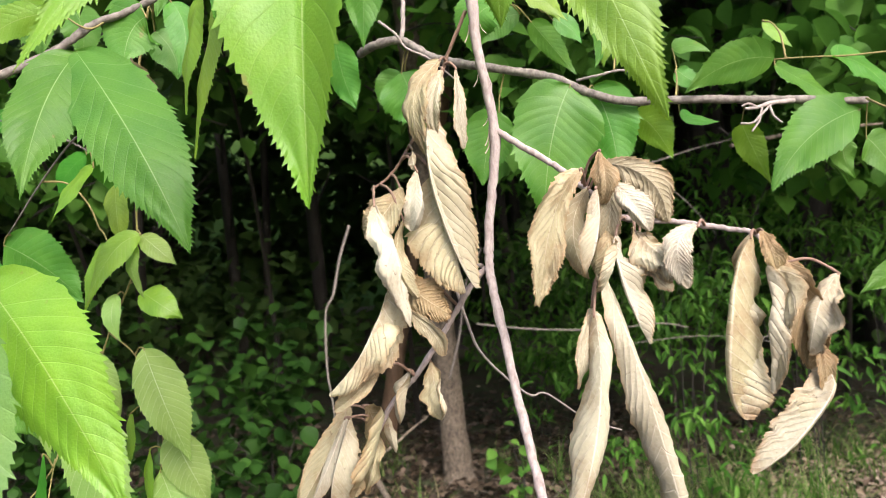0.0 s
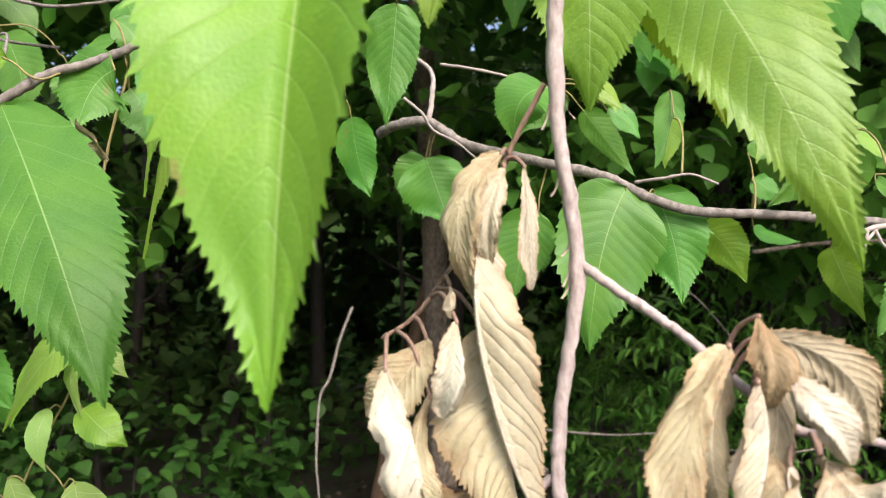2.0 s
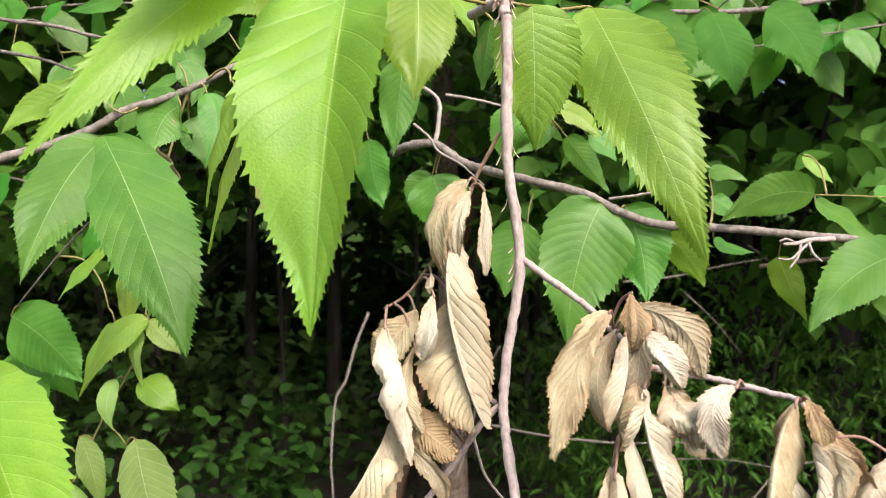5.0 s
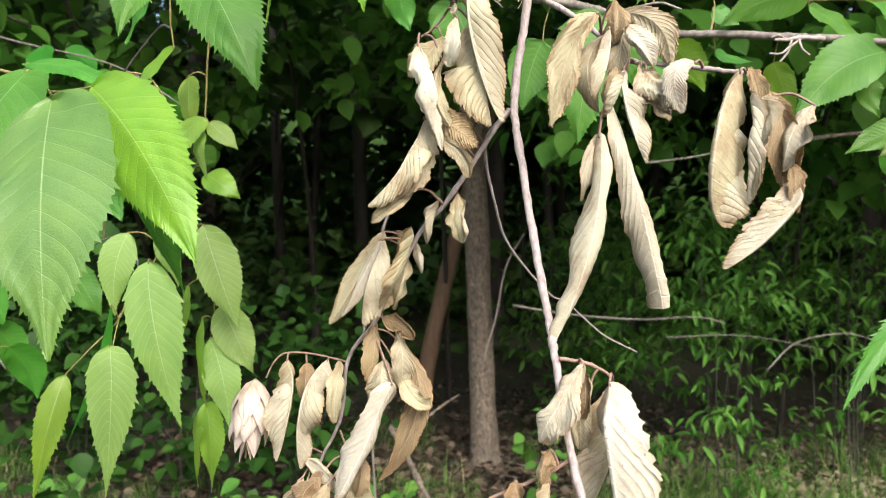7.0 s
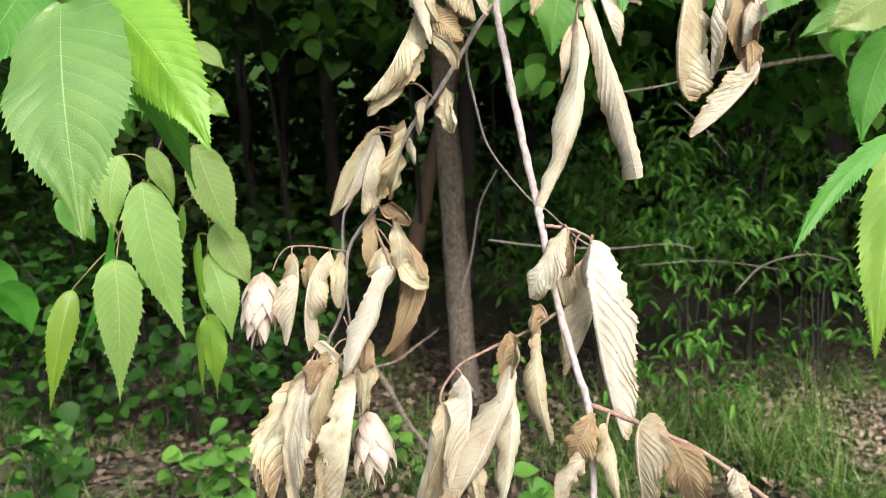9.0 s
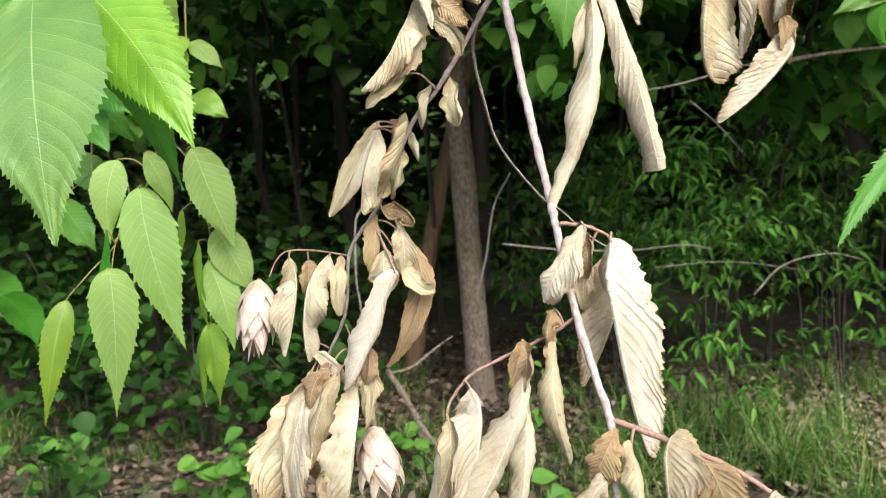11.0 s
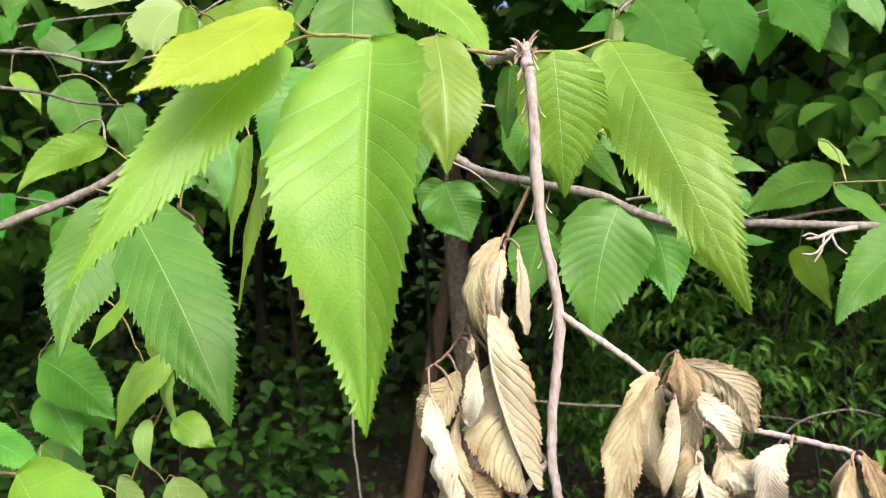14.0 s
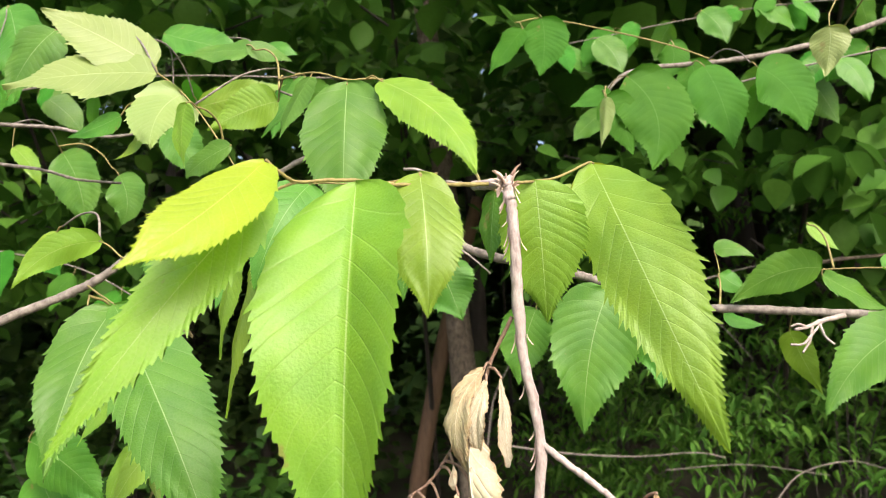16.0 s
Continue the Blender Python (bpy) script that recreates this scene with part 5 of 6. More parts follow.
dead_leaf(HANG, DRY_TAN, (0.1126, 0.2580, 1.2934), (0.1118, 0.2500, 1.2795), (0.1159, 0.2530, 1.2574), 0.0093, tube=1, right=-230, left=-90)
dead_leaf(HANG, DRY_CREAM, (0.1039, 0.2560, 1.2793), (0.0962, 0.2480, 1.2755), (0.0905, 0.2510, 1.2602), 0.0097, left=60, right=-60)
dead_leaf(HANG, DRY_TAN, (0.1291, 0.2520, 1.2993), (0.1275, 0.2440, 1.2861), (0.1254, 0.2470, 1.2600), 0.0146, left=-165, right=-25, crump=.7)
dead_leaf(HANG, DRY_BROWN, (0.1363, 0.2540, 1.2893), (0.1413, 0.2460, 1.2791), (0.1459, 0.2490, 1.2586), 0.0152, left=40, right=-30, crump=.7)
dead_leaf(HANG, DRY_CREAM, (0.1590, 0.2400, 1.2794), (0.1596, 0.2320, 1.2764), (0.1632, 0.2350, 1.2647), 0.0110, left=-50, right=-60)
dead_leaf(HANG, DRY_INNER, (-0.0492, 0.3880, 1.2751), (-0.0691, 0.3800, 1.2432), (-0.0786, 0.3830, 1.2012), 0.0133, left=40, right=-60, crump=.9)
fruit(HANG, (-0.0700, 0.3930, 1.3476), (-0.0764, 0.3920, 1.3026), 0.0259)
fruit(HANG, (-0.0112, 0.3940, 1.2589), (-0.0055, 0.3900, 1.2125), 0.0286)
twig(REAR, "side_twig", GREEN_TWIG, 0.94, 0.60, [(0.0652, 0.3720, 1.6580), (0.0639, 0.4600, 1.6837), (0.0431, 0.5150, 1.7330), (0.0069, 0.5350, 1.7679), (-0.0173, 0.5200, 1.7656), (-0.0421, 0.5300, 1.7763), (-0.0747, 0.5600, 1.7846)])
twig(REAR, "side_twig", GREEN_TWIG, 0.58, 0.38, [(0.0448, 0.4200, 1.6754), (0.0115, 0.4200, 1.6721), (-0.0218, 0.4200, 1.6743), (-0.0419, 0.4300, 1.6650), (-0.0543, 0.4400, 1.6441)])
green_leaf(REAR, LEAF_GREEN, (-0.0174, 0.5200, 1.7641), (-0.0161, 0.4900, 1.7122), (-0.0162, 0.4800, 1.6650), 0.0548, fold=14)
green_leaf(REAR, LEAF_LIME, (0.0050, 0.5200, 1.7631), (0.0444, 0.4800, 1.7249), (0.0649, 0.4500, 1.6805), 0.0355, face=-15, fold=18)
green_leaf(REAR, LEAF_GREEN, (-0.0441, 0.5300, 1.7738), (-0.0535, 0.5200, 1.7528), (-0.0625, 0.5100, 1.7255), 0.0216, face=30, fold=20)
green_leaf(REAR, LEAF_GREEN, (-0.0218, 0.4200, 1.6743), (-0.0338, 0.4000, 1.6506), (-0.0467, 0.4000, 1.6200), 0.0339, face=-10, fold=10)
green_leaf(REAR, LEAF_LIME, (-0.0543, 0.4400, 1.6441), (-0.0633, 0.4300, 1.6092), (-0.0734, 0.4300, 1.5568), 0.0169, face=50, fold=20)
green_leaf(REAR, LEAF_LIME, (-0.0862, 0.6000, 1.7823), (-0.1123, 0.6000, 1.7764), (-0.1439, 0.6000, 1.7635), 0.0319, face=-20, fold=10)
green_leaf(REAR, LEAF_GREEN, (-0.1189, 0.6400, 1.8422), (-0.1423, 0.6400, 1.8441), (-0.1802, 0.6400, 1.8423), 0.0277, face=20)
green_leaf(REAR, LEAF_GREEN, (0.0250, 0.4500, 1.6667), (0.0227, 0.4500, 1.6418), (0.0198, 0.4500, 1.6116), 0.0241, face=10, fold=14)
green_leaf(REAR, LEAF_GREEN, (-0.0330, 0.7000, 1.6874), (-0.0278, 0.7000, 1.6538), (-0.0180, 0.7000, 1.6237), 0.0307, face=20)
green_leaf(REAR, LEAF_GREEN, (-0.1234, 0.6400, 1.8473), (-0.1049, 0.6400, 1.8387), (-0.0843, 0.6400, 1.8299), 0.0193, face=-10)
twig(LEFT, "branch", GREY_BARK, 3.0, 1.7, [(-0.2523, 0.4700, 1.6074), (-0.1982, 0.4880, 1.6295), (-0.1745, 0.4920, 1.6399), (-0.1544, 0.4970, 1.6542), (-0.1306, 0.5030, 1.6636), (-0.1100, 0.5100, 1.6761), (-0.0931, 0.5200, 1.6909), (-0.0572, 0.5600, 1.7251), (-0.0090, 0.6000, 1.7572)])
twig(LEFT, "branch", GREY_BARK, 2.0, 1.2, [(-0.4306, 0.7200, 1.7888), (-0.3871, 0.7200, 1.7811), (-0.3493, 0.7200, 1.7731), (-0.3169, 0.7200, 1.7617), (-0.2746, 0.7200, 1.7553)])
twig(LEFT, "branch", GREY_BARK, 2.6, 1.4, [(-0.4948, 0.8000, 1.8618), (-0.4452, 0.8000, 1.8492), (-0.3904, 0.8000, 1.8415), (-0.3299, 0.8000, 1.8265), (-0.2649, 0.8000, 1.8306)])
twig(LEFT, "side_twig", GREEN_TWIG, 0.72, 0.52, [(-0.1923, 0.6200, 1.8212), (-0.1727, 0.6100, 1.8045), (-0.1513, 0.6000, 1.7802), (-0.1198, 0.5700, 1.7383), (-0.0982, 0.5400, 1.7093)])
twig(LEFT, "side_twig", GREEN_TWIG, 0.65, 0.52, [(-0.1799, 0.4900, 1.6362), (-0.1563, 0.4600, 1.6279), (-0.1314, 0.4300, 1.6190)])
twig(LEFT, "side_twig", GREEN_TWIG, 0.65, 0.52, [(-0.1442, 0.5050, 1.6612), (-0.1529, 0.4900, 1.6502), (-0.1719, 0.5000, 1.6622), (-0.1772, 0.5000, 1.6650)])
twig(LEFT, "side_twig", GREEN_TWIG, 0.65, 0.52, [(-0.1790, 0.4900, 1.6299), (-0.1621, 0.4600, 1.6206), (-0.1320, 0.4300, 1.6182)])
green_leaf(LEFT, LEAF_GREEN, (-0.1320, 0.4300, 1.6182), (-0.1367, 0.4000, 1.5834), (-0.1391, 0.3780, 1.5376), 0.0404, face=-10, fold=14)
green_leaf(LEFT, LEAF_GREEN, (-0.1323, 0.4300, 1.6196), (-0.0865, 0.3900, 1.5602), (-0.0605, 0.3770, 1.5056), 0.0451, face=-12, fold=18)
green_leaf(LEFT, LEAF_LIME, (-0.1750, 0.5000, 1.6649), (-0.2062, 0.4950, 1.6592), (-0.2294, 0.4900, 1.6372), 0.0177, face=-30, fold=12)
green_leaf(LEFT, LEAF_GREEN, (-0.1207, 0.5000, 1.6577), (-0.1321, 0.5000, 1.6478), (-0.1340, 0.4900, 1.6238), 0.0410, face=-5, fold=12)
green_leaf(LEFT, LEAF_LIME, (-0.1727, 0.5200, 1.5694), (-0.1895, 0.5200, 1.5561), (-0.2044, 0.5200, 1.5356), 0.0162, face=30, fold=14)
green_leaf(LEFT, LEAF_GREEN, (-0.1889, 0.5200, 1.6161), (-0.2002, 0.5200, 1.5955), (-0.2099, 0.5200, 1.5729), 0.0171, face=40, fold=14)
green_leaf(LEFT, LEAF_GREEN, (-0.1112, 0.5600, 1.7385), (-0.1342, 0.5600, 1.7273), (-0.1454, 0.5600, 1.7158), 0.0228, face=10)
green_leaf(LEFT, LEAF_GREEN, (-0.1318, 0.5400, 1.6610), (-0.1204, 0.5400, 1.6443), (-0.1191, 0.5400, 1.6261), 0.0250, face=-20)
green_leaf(LEFT, LEAF_LIME, (-0.0758, 0.4700, 1.6568), (-0.0821, 0.4600, 1.6233), (-0.0870, 0.4600, 1.5863), 0.0176, face=50, fold=18)
green_leaf(LEFT, LEAF_PALE, (-0.1923, 0.6200, 1.8212), (-0.2436, 0.6000, 1.8174), (-0.2983, 0.5800, 1.8061), 0.0585, face=22, fold=6)
green_leaf(LEFT, LEAF_PALE, (-0.1986, 0.6300, 1.8302), (-0.2407, 0.6200, 1.8576), (-0.2858, 0.6100, 1.8800), 0.0542, face=20, fold=10)
green_leaf(LEFT, LEAF_PALE, (-0.1674, 0.6100, 1.7982), (-0.1730, 0.5800, 1.7743), (-0.1584, 0.5300, 1.7338), 0.0515, face=-15, fold=18)
green_leaf(LEFT, LEAF_GREEN, (-0.2964, 0.6500, 1.8805), (-0.3147, 0.6400, 1.8531), (-0.3343, 0.6400, 1.8159), 0.0517, face=0)
green_leaf(LEFT, LEAF_LIME, (-0.1311, 0.5300, 1.7622), (-0.1354, 0.5300, 1.7435), (-0.1341, 0.5300, 1.7169), 0.0222, face=35)
green_leaf(LEFT, LEAF_GREEN, (-0.3131, 0.6400, 1.5277), (-0.2808, 0.6400, 1.5062), (-0.2493, 0.6400, 1.4746), 0.0515, face=20)
dead_leaf(LEFT, DRY_CREAM, (-0.1154, 0.4500, 1.6121), (-0.1051, 0.4450, 1.6077), (-0.0976, 0.4500, 1.6006), 0.0088, curl=90, face=20)
green_leaf(LEFT, LEAF_GREEN, (-0.1369, 0.5300, 1.6965), (-0.1250, 0.5300, 1.6852), (-0.1262, 0.5300, 1.6663), 0.0195, face=-20)
green_leaf(LEFT, LEAF_GREEN, (-0.1401, 0.5400, 1.6891), (-0.1529, 0.5400, 1.6857), (-0.1663, 0.5400, 1.6755), 0.0138, face=20)
green_leaf(LEFT, LEAF_GREEN, (-0.1042, 0.5000, 1.6657), (-0.0952, 0.4950, 1.6440), (-0.1001, 0.4900, 1.6167), 0.0193, face=-25, fold=16)
green_leaf(LEFT, LEAF_LIME, (-0.2417, 0.5600, 1.6837), (-0.2537, 0.5550, 1.6739), (-0.2648, 0.5500, 1.6554), 0.0098, face=20, fold=14)
green_leaf(LEFT, LEAF_GREEN, (-0.2130, 0.6000, 1.7810), (-0.2320, 0.6000, 1.7729), (-0.2575, 0.6000, 1.7658), 0.0167, face=-10)
green_leaf(LEFT, LEAF_LIME, (-0.1880, 0.5800, 1.7664), (-0.1935, 0.5800, 1.7498), (-0.2095, 0.5800, 1.7399), 0.0144, face=30)
green_leaf(LEFT, LEAF_GREEN, (-0.3191, 0.6600, 1.4992), (-0.3073, 0.6600, 1.4762), (-0.2910, 0.6600, 1.4443), 0.0436, face=0)
green_leaf(LEFT, LEAF_LIME, (-0.2160, 0.6200, 1.5208), (-0.2295, 0.6200, 1.4983), (-0.2409, 0.6200, 1.4654), 0.0205, face=20)
twig(FRONT, "side_twig", GREEN_TWIG, 0.94, 0.60, [(-0.2037, 0.3600, 1.5200), (-0.1669, 0.3450, 1.5092), (-0.1539, 0.3380, 1.5011), (-0.1340, 0.3320, 1.5005), (-0.1258, 0.3280, 1.5003)])
twig(FRONT, "side_twig", GREEN_TWIG, 0.58, 0.45, [(-0.1539, 0.3380, 1.5011), (-0.1406, 0.3200, 1.4954), (-0.1313, 0.3050, 1.4903)])
green_leaf(FRONT, LEAF_GLOSSY, (-0.1313, 0.3050, 1.4903), (-0.1159, 0.2720, 1.4402), (-0.1068, 0.2610, 1.3799), 0.0591, face=4, fold=6)
green_leaf(FRONT, LEAF_LIME, (-0.1258, 0.3280, 1.5003), (-0.0857, 0.2980, 1.4646), (-0.0584, 0.2900, 1.4165), 0.0447, face=10, fold=18)
green_leaf(FRONT, LEAF_GREEN, (-0.1213, 0.3350, 1.4698), (-0.1002, 0.3350, 1.4370), (-0.0871, 0.3400, 1.3996), 0.0206, face=40, fold=20)
green_leaf(FRONT, LEAF_GREEN, (-0.1518, 0.3200, 1.5075), (-0.1586, 0.3000, 1.4820), (-0.1817, 0.3000, 1.4491), 0.0399, face=10)
green_leaf(FRONT, LEAF_GREEN, (-0.1696, 0.3450, 1.5169), (-0.1384, 0.3350, 1.5113), (-0.1166, 0.3300, 1.4987), 0.0139, face=-45, fold=10)
twig(SHOOT, "side_twig", GREEN_TWIG, 1.01, 0.52, [(-0.1559, 0.6000, 1.7081), (-0.1710, 0.6000, 1.6491), (-0.1769, 0.5950, 1.5884), (-0.1821, 0.6000, 1.5439), (-0.1876, 0.6000, 1.5004), (-0.2144, 0.6050, 1.4513), (-0.2303, 0.6000, 1.4084), (-0.2441, 0.5850, 1.3855), (-0.2414, 0.5600, 1.3627), (-0.2466, 0.5250, 1.3431), (-0.2617, 0.5200, 1.3262)])
twig(SHOOT, "side_twig", GREEN_TWIG, 0.58, 0.38, [(-0.2144, 0.6050, 1.4513), (-0.1934, 0.6000, 1.4326), (-0.1895, 0.6100, 1.4024), (-0.1819, 0.6100, 1.3663), (-0.1840, 0.6000, 1.3263), (-0.1840, 0.6000, 1.2800)])
twig(SHOOT, "side_twig", GREEN_TWIG, 0.58, 0.38, [(-0.2400, 0.5600, 1.3674), (-0.2306, 0.5350, 1.3551), (-0.2258, 0.5200, 1.3411)])
green_leaf(SHOOT, LEAF_PALE2, (-0.2285, 0.5850, 1.4088), (-0.2174, 0.5730, 1.3495), (-0.1981, 0.5770, 1.2690), 0.0434, face=-12, fold=12, taper=1.1)
green_leaf(SHOOT, LEAF_PALE2, (-0.1819, 0.5900, 1.4387), (-0.1642, 0.5780, 1.3964), (-0.1493, 0.5820, 1.3510), 0.0359, face=-10, fold=12, taper=1.1)
green_leaf(SHOOT, LEAF_PALE2, (-0.1820, 0.6000, 1.3419), (-0.1664, 0.5880, 1.3070), (-0.1624, 0.5920, 1.2644), 0.0309, face=-12, fold=14, taper=1.1)
green_leaf(SHOOT, LEAF_PALE2, (-0.1755, 0.6100, 1.3691), (-0.1573, 0.5980, 1.3413), (-0.1454, 0.6020, 1.3106), 0.0314, face=-15, fold=8, taper=1.1)
green_leaf(SHOOT, LEAF_PALE2, (-0.2272, 0.5200, 1.3471), (-0.2205, 0.5080, 1.3059), (-0.2287, 0.5120, 1.2316), 0.0358, face=-10, fold=14, taper=1.15)
green_leaf(SHOOT, LEAF_LIME, (-0.2626, 0.5200, 1.3248), (-0.2701, 0.5080, 1.2865), (-0.2857, 0.5120, 1.2296), 0.0212, face=-20, fold=22, taper=1.1)
green_leaf(SHOOT, LEAF_DARK, (-0.2396, 0.5450, 1.3756), (-0.2477, 0.5330, 1.3285), (-0.2736, 0.5370, 1.2663), 0.0145, face=55, fold=40, taper=1.1)
green_leaf(SHOOT, LEAF_PALE2, (-0.2501, 0.5950, 1.4329), (-0.2563, 0.5830, 1.4025), (-0.2594, 0.5870, 1.3611), 0.0288, face=-15, fold=14, taper=1.1)
green_leaf(SHOOT, LEAF_LIME, (-0.1887, 0.6000, 1.3594), (-0.1882, 0.5880, 1.3236), (-0.1827, 0.5920, 1.2835), 0.0131, face=50, fold=20, taper=1.1)
green_leaf(SHOOT, LEAF_LIME, (-0.1849, 0.5950, 1.2876), (-0.1765, 0.5830, 1.2605), (-0.1780, 0.5870, 1.2130), 0.0251, face=15, fold=14, taper=1.1)
green_leaf(SHOOT, LEAF_LIME, (-0.1911, 0.6000, 1.2815), (-0.1925, 0.5880, 1.2542), (-0.1910, 0.5920, 1.2158), 0.0122, face=45, fold=20, taper=1.1)
green_leaf(SHOOT, LEAF_PALE2, (-0.2313, 0.6050, 1.4376), (-0.2134, 0.5930, 1.4132), (-0.2079, 0.5970, 1.3860), 0.0217, face=10, fold=12, taper=1.1)
green_leaf(SHOOT, LEAF_LIME, (-0.2067, 0.6100, 1.3851), (-0.2026, 0.5980, 1.3680), (-0.2080, 0.6020, 1.3397), 0.0105, face=40, fold=12, taper=1.1)
green_leaf(SHOOT, LEAF_GREEN, (-0.3803, 0.7200, 1.4008), (-0.3571, 0.7080, 1.3750), (-0.3431, 0.7120, 1.3473), 0.0347, face=0, fold=10)
green_leaf(SHOOT, LEAF_GREEN, (-0.3639, 0.7200, 1.4446), (-0.3331, 0.7080, 1.4268), (-0.3163, 0.7120, 1.4132), 0.0347, face=0, fold=10)
green_leaf(SHOOT, LEAF_LIME, (-0.1744, 0.5850, 1.5245), (-0.1934, 0.5730, 1.5097), (-0.2184, 0.5770, 1.4695), 0.0239, face=15, fold=12, taper=1.1)
green_leaf(SHOOT, LEAF_LIME, (-0.1966, 0.6000, 1.5661), (-0.1922, 0.5880, 1.5414), (-0.1927, 0.5920, 1.5157), 0.0220, face=20, fold=14, taper=1.1)
green_leaf(SHOOT, LEAF_PALE2, (-0.1758, 0.5900, 1.5246), (-0.1587, 0.5780, 1.5121), (-0.1471, 0.5820, 1.4994), 0.0166, face=-15, fold=12, taper=1.1)
green_leaf(SHOOT, LEAF_PALE2, (-0.1805, 0.5900, 1.5162), (-0.1800, 0.5780, 1.4996), (-0.1739, 0.5820, 1.4762), 0.0125, face=30, fold=14, taper=1.1)
green_leaf(SHOOT, LEAF_LIME, (-0.1787, 0.5900, 1.4814), (-0.1601, 0.5780, 1.4709), (-0.1461, 0.5820, 1.4594), 0.0224, face=-15, fold=10, taper=1.0)
green_leaf(SHOOT, LEAF_PALE2, (-0.1977, 0.5900, 1.4812), (-0.1984, 0.5780, 1.4648), (-0.1942, 0.5820, 1.4450), 0.0125, face=-20, fold=14, taper=1.1)
green_leaf(SHOOT, LEAF_GREEN, (-0.3450, 0.7000, 1.5112), (-0.3099, 0.6880, 1.4890), (-0.2816, 0.6920, 1.4545), 0.0420, face=0, fold=10)
green_leaf(LEFT, LEAF_GREEN, (-0.2655, 0.8000, 1.9369), (-0.2141, 0.7880, 1.9161), (-0.1697, 0.7920, 1.9051), 0.0403, face=-5, fold=8)
green_leaf(LEFT, LEAF_GREEN, (-0.1535, 0.8000, 1.9132), (-0.1319, 0.7880, 1.9028), (-0.1162, 0.7920, 1.8968), 0.0173, face=0, fold=10)
green_leaf(LEFT, LEAF_LIME, (-0.1971, 0.7200, 1.8238), (-0.1525, 0.7080, 1.8274), (-0.1096, 0.7120, 1.8363), 0.0329, face=10, fold=10)
green_leaf(LEFT, LEAF_GREEN, (-0.0787, 0.6600, 1.8234), (-0.0938, 0.6480, 1.7954), (-0.1170, 0.6520, 1.7687), 0.0216, face=20, fold=12)
green_leaf(LEFT, LEAF_GREEN, (-0.2610, 0.8000, 1.8320), (-0.2410, 0.7880, 1.8026), (-0.2251, 0.7920, 1.7720), 0.0426, face=0, fold=8)
green_leaf(LEFT, LEAF_GREEN, (-0.4752, 0.8500, 2.0110), (-0.4565, 0.8380, 1.9489), (-0.4621, 0.8420, 1.8899), 0.0614, face=0, fold=8)
green_leaf(LEFT, LEAF_LIME, (-0.4357, 0.8000, 1.8224), (-0.4088, 0.7880, 1.8000), (-0.3988, 0.7920, 1.7726), 0.0196, face=0, fold=10)
green_leaf(LEFT, LEAF_GREEN, (-0.4393, 0.9000, 1.8425), (-0.4112, 0.8880, 1.7958), (-0.4066, 0.8920, 1.7481), 0.0587, face=0, fold=8)
green_leaf(LEFT, LEAF_GREEN, (-0.3685, 0.9000, 1.8090), (-0.3524, 0.8880, 1.7744), (-0.3616, 0.8920, 1.7450), 0.0457, face=0, fold=8)
twig(RBR, "branch", GREY_BARK, 4.4, 3.2, [(-0.0184, 0.7650, 1.6905), (-0.0008, 0.7430, 1.6917), (0.0250, 0.7320, 1.6904), (0.0498, 0.7210, 1.6712), (0.0735, 0.7100, 1.6605), (0.1187, 0.6935, 1.6457), (0.1565, 0.6770, 1.6319), (0.1798, 0.6660, 1.6162), (0.2120, 0.6605, 1.6040), (0.2520, 0.6550, 1.6006), (0.2987, 0.6495, 1.5959), (0.3430, 0.6440, 1.5908), (0.3991, 0.6385, 1.5842)])
twig(RBR, "side_twig", PALE_BARK, 1.3, 0.7, [(0.0072, 0.7034, 1.7021), (0.0214, 0.7056, 1.6902), (0.0299, 0.7078, 1.6773), (0.0498, 0.7012, 1.6643), (0.0706, 0.6990, 1.6443)])
twig(RBR, "side_twig", PALE_BARK, 2.4, 1.3, [(0.0250, 0.7320, 1.6904), (0.0280, 0.7375, 1.7139), (0.0270, 0.7430, 1.7365), (0.0090, 0.7540, 1.7539), (-0.0077, 0.7650, 1.7590)])
twig(RBR, "side_twig", PALE_BARK, 1.4, 0.7, [(0.0357, 0.7210, 1.7343), (0.0601, 0.7100, 1.7266), (0.0975, 0.6990, 1.7134), (0.1195, 0.6880, 1.7024)])
twig(RBR, "side_twig", PALE_BARK, 1.3, 0.8, [(0.1742, 0.6682, 1.6265), (0.1905, 0.6550, 1.6265), (0.2080, 0.6495, 1.6278), (0.2245, 0.6440, 1.6198)])
twig(RBR, "side_twig", GREEN_TWIG, 0.79, 0.52, [(0.4272, 0.6550, 1.6249), (0.3958, 0.6550, 1.6245), (0.3636, 0.6550, 1.6260), (0.3350, 0.6550, 1.6267)])
twig(RBR, "side_twig", PALE_BARK, 2.2, 1.0, [(0.3401, 0.6385, 1.5891), (0.3167, 0.6220, 1.5865), (0.2997, 0.6110, 1.5824), (0.2888, 0.6055, 1.5812)])
twig(RBR, "side_twig", PALE_BARK, 1.1, 0.8, [(0.3167, 0.6220, 1.5865), (0.3023, 0.6110, 1.5765), (0.2939, 0.6066, 1.5705), (0.2844, 0.6055, 1.5705)])
twig(RBR, "side_twig", PALE_BARK, 1.1, 0.8, [(0.3045, 0.6132, 1.5826), (0.3009, 0.6110, 1.5727), (0.2938, 0.6088, 1.5641)])
twig(RBR, "side_twig", PALE_BARK, 1.1, 0.8, [(0.3118, 0.6165, 1.5829), (0.3122, 0.6110, 1.5746), (0.3171, 0.6088, 1.5688)])
twig(RBR, "side_twig", PALE_BARK, 1.0, 0.8, [(0.2997, 0.6110, 1.5824), (0.2922, 0.6066, 1.5851), (0.2865, 0.6066, 1.5837)])
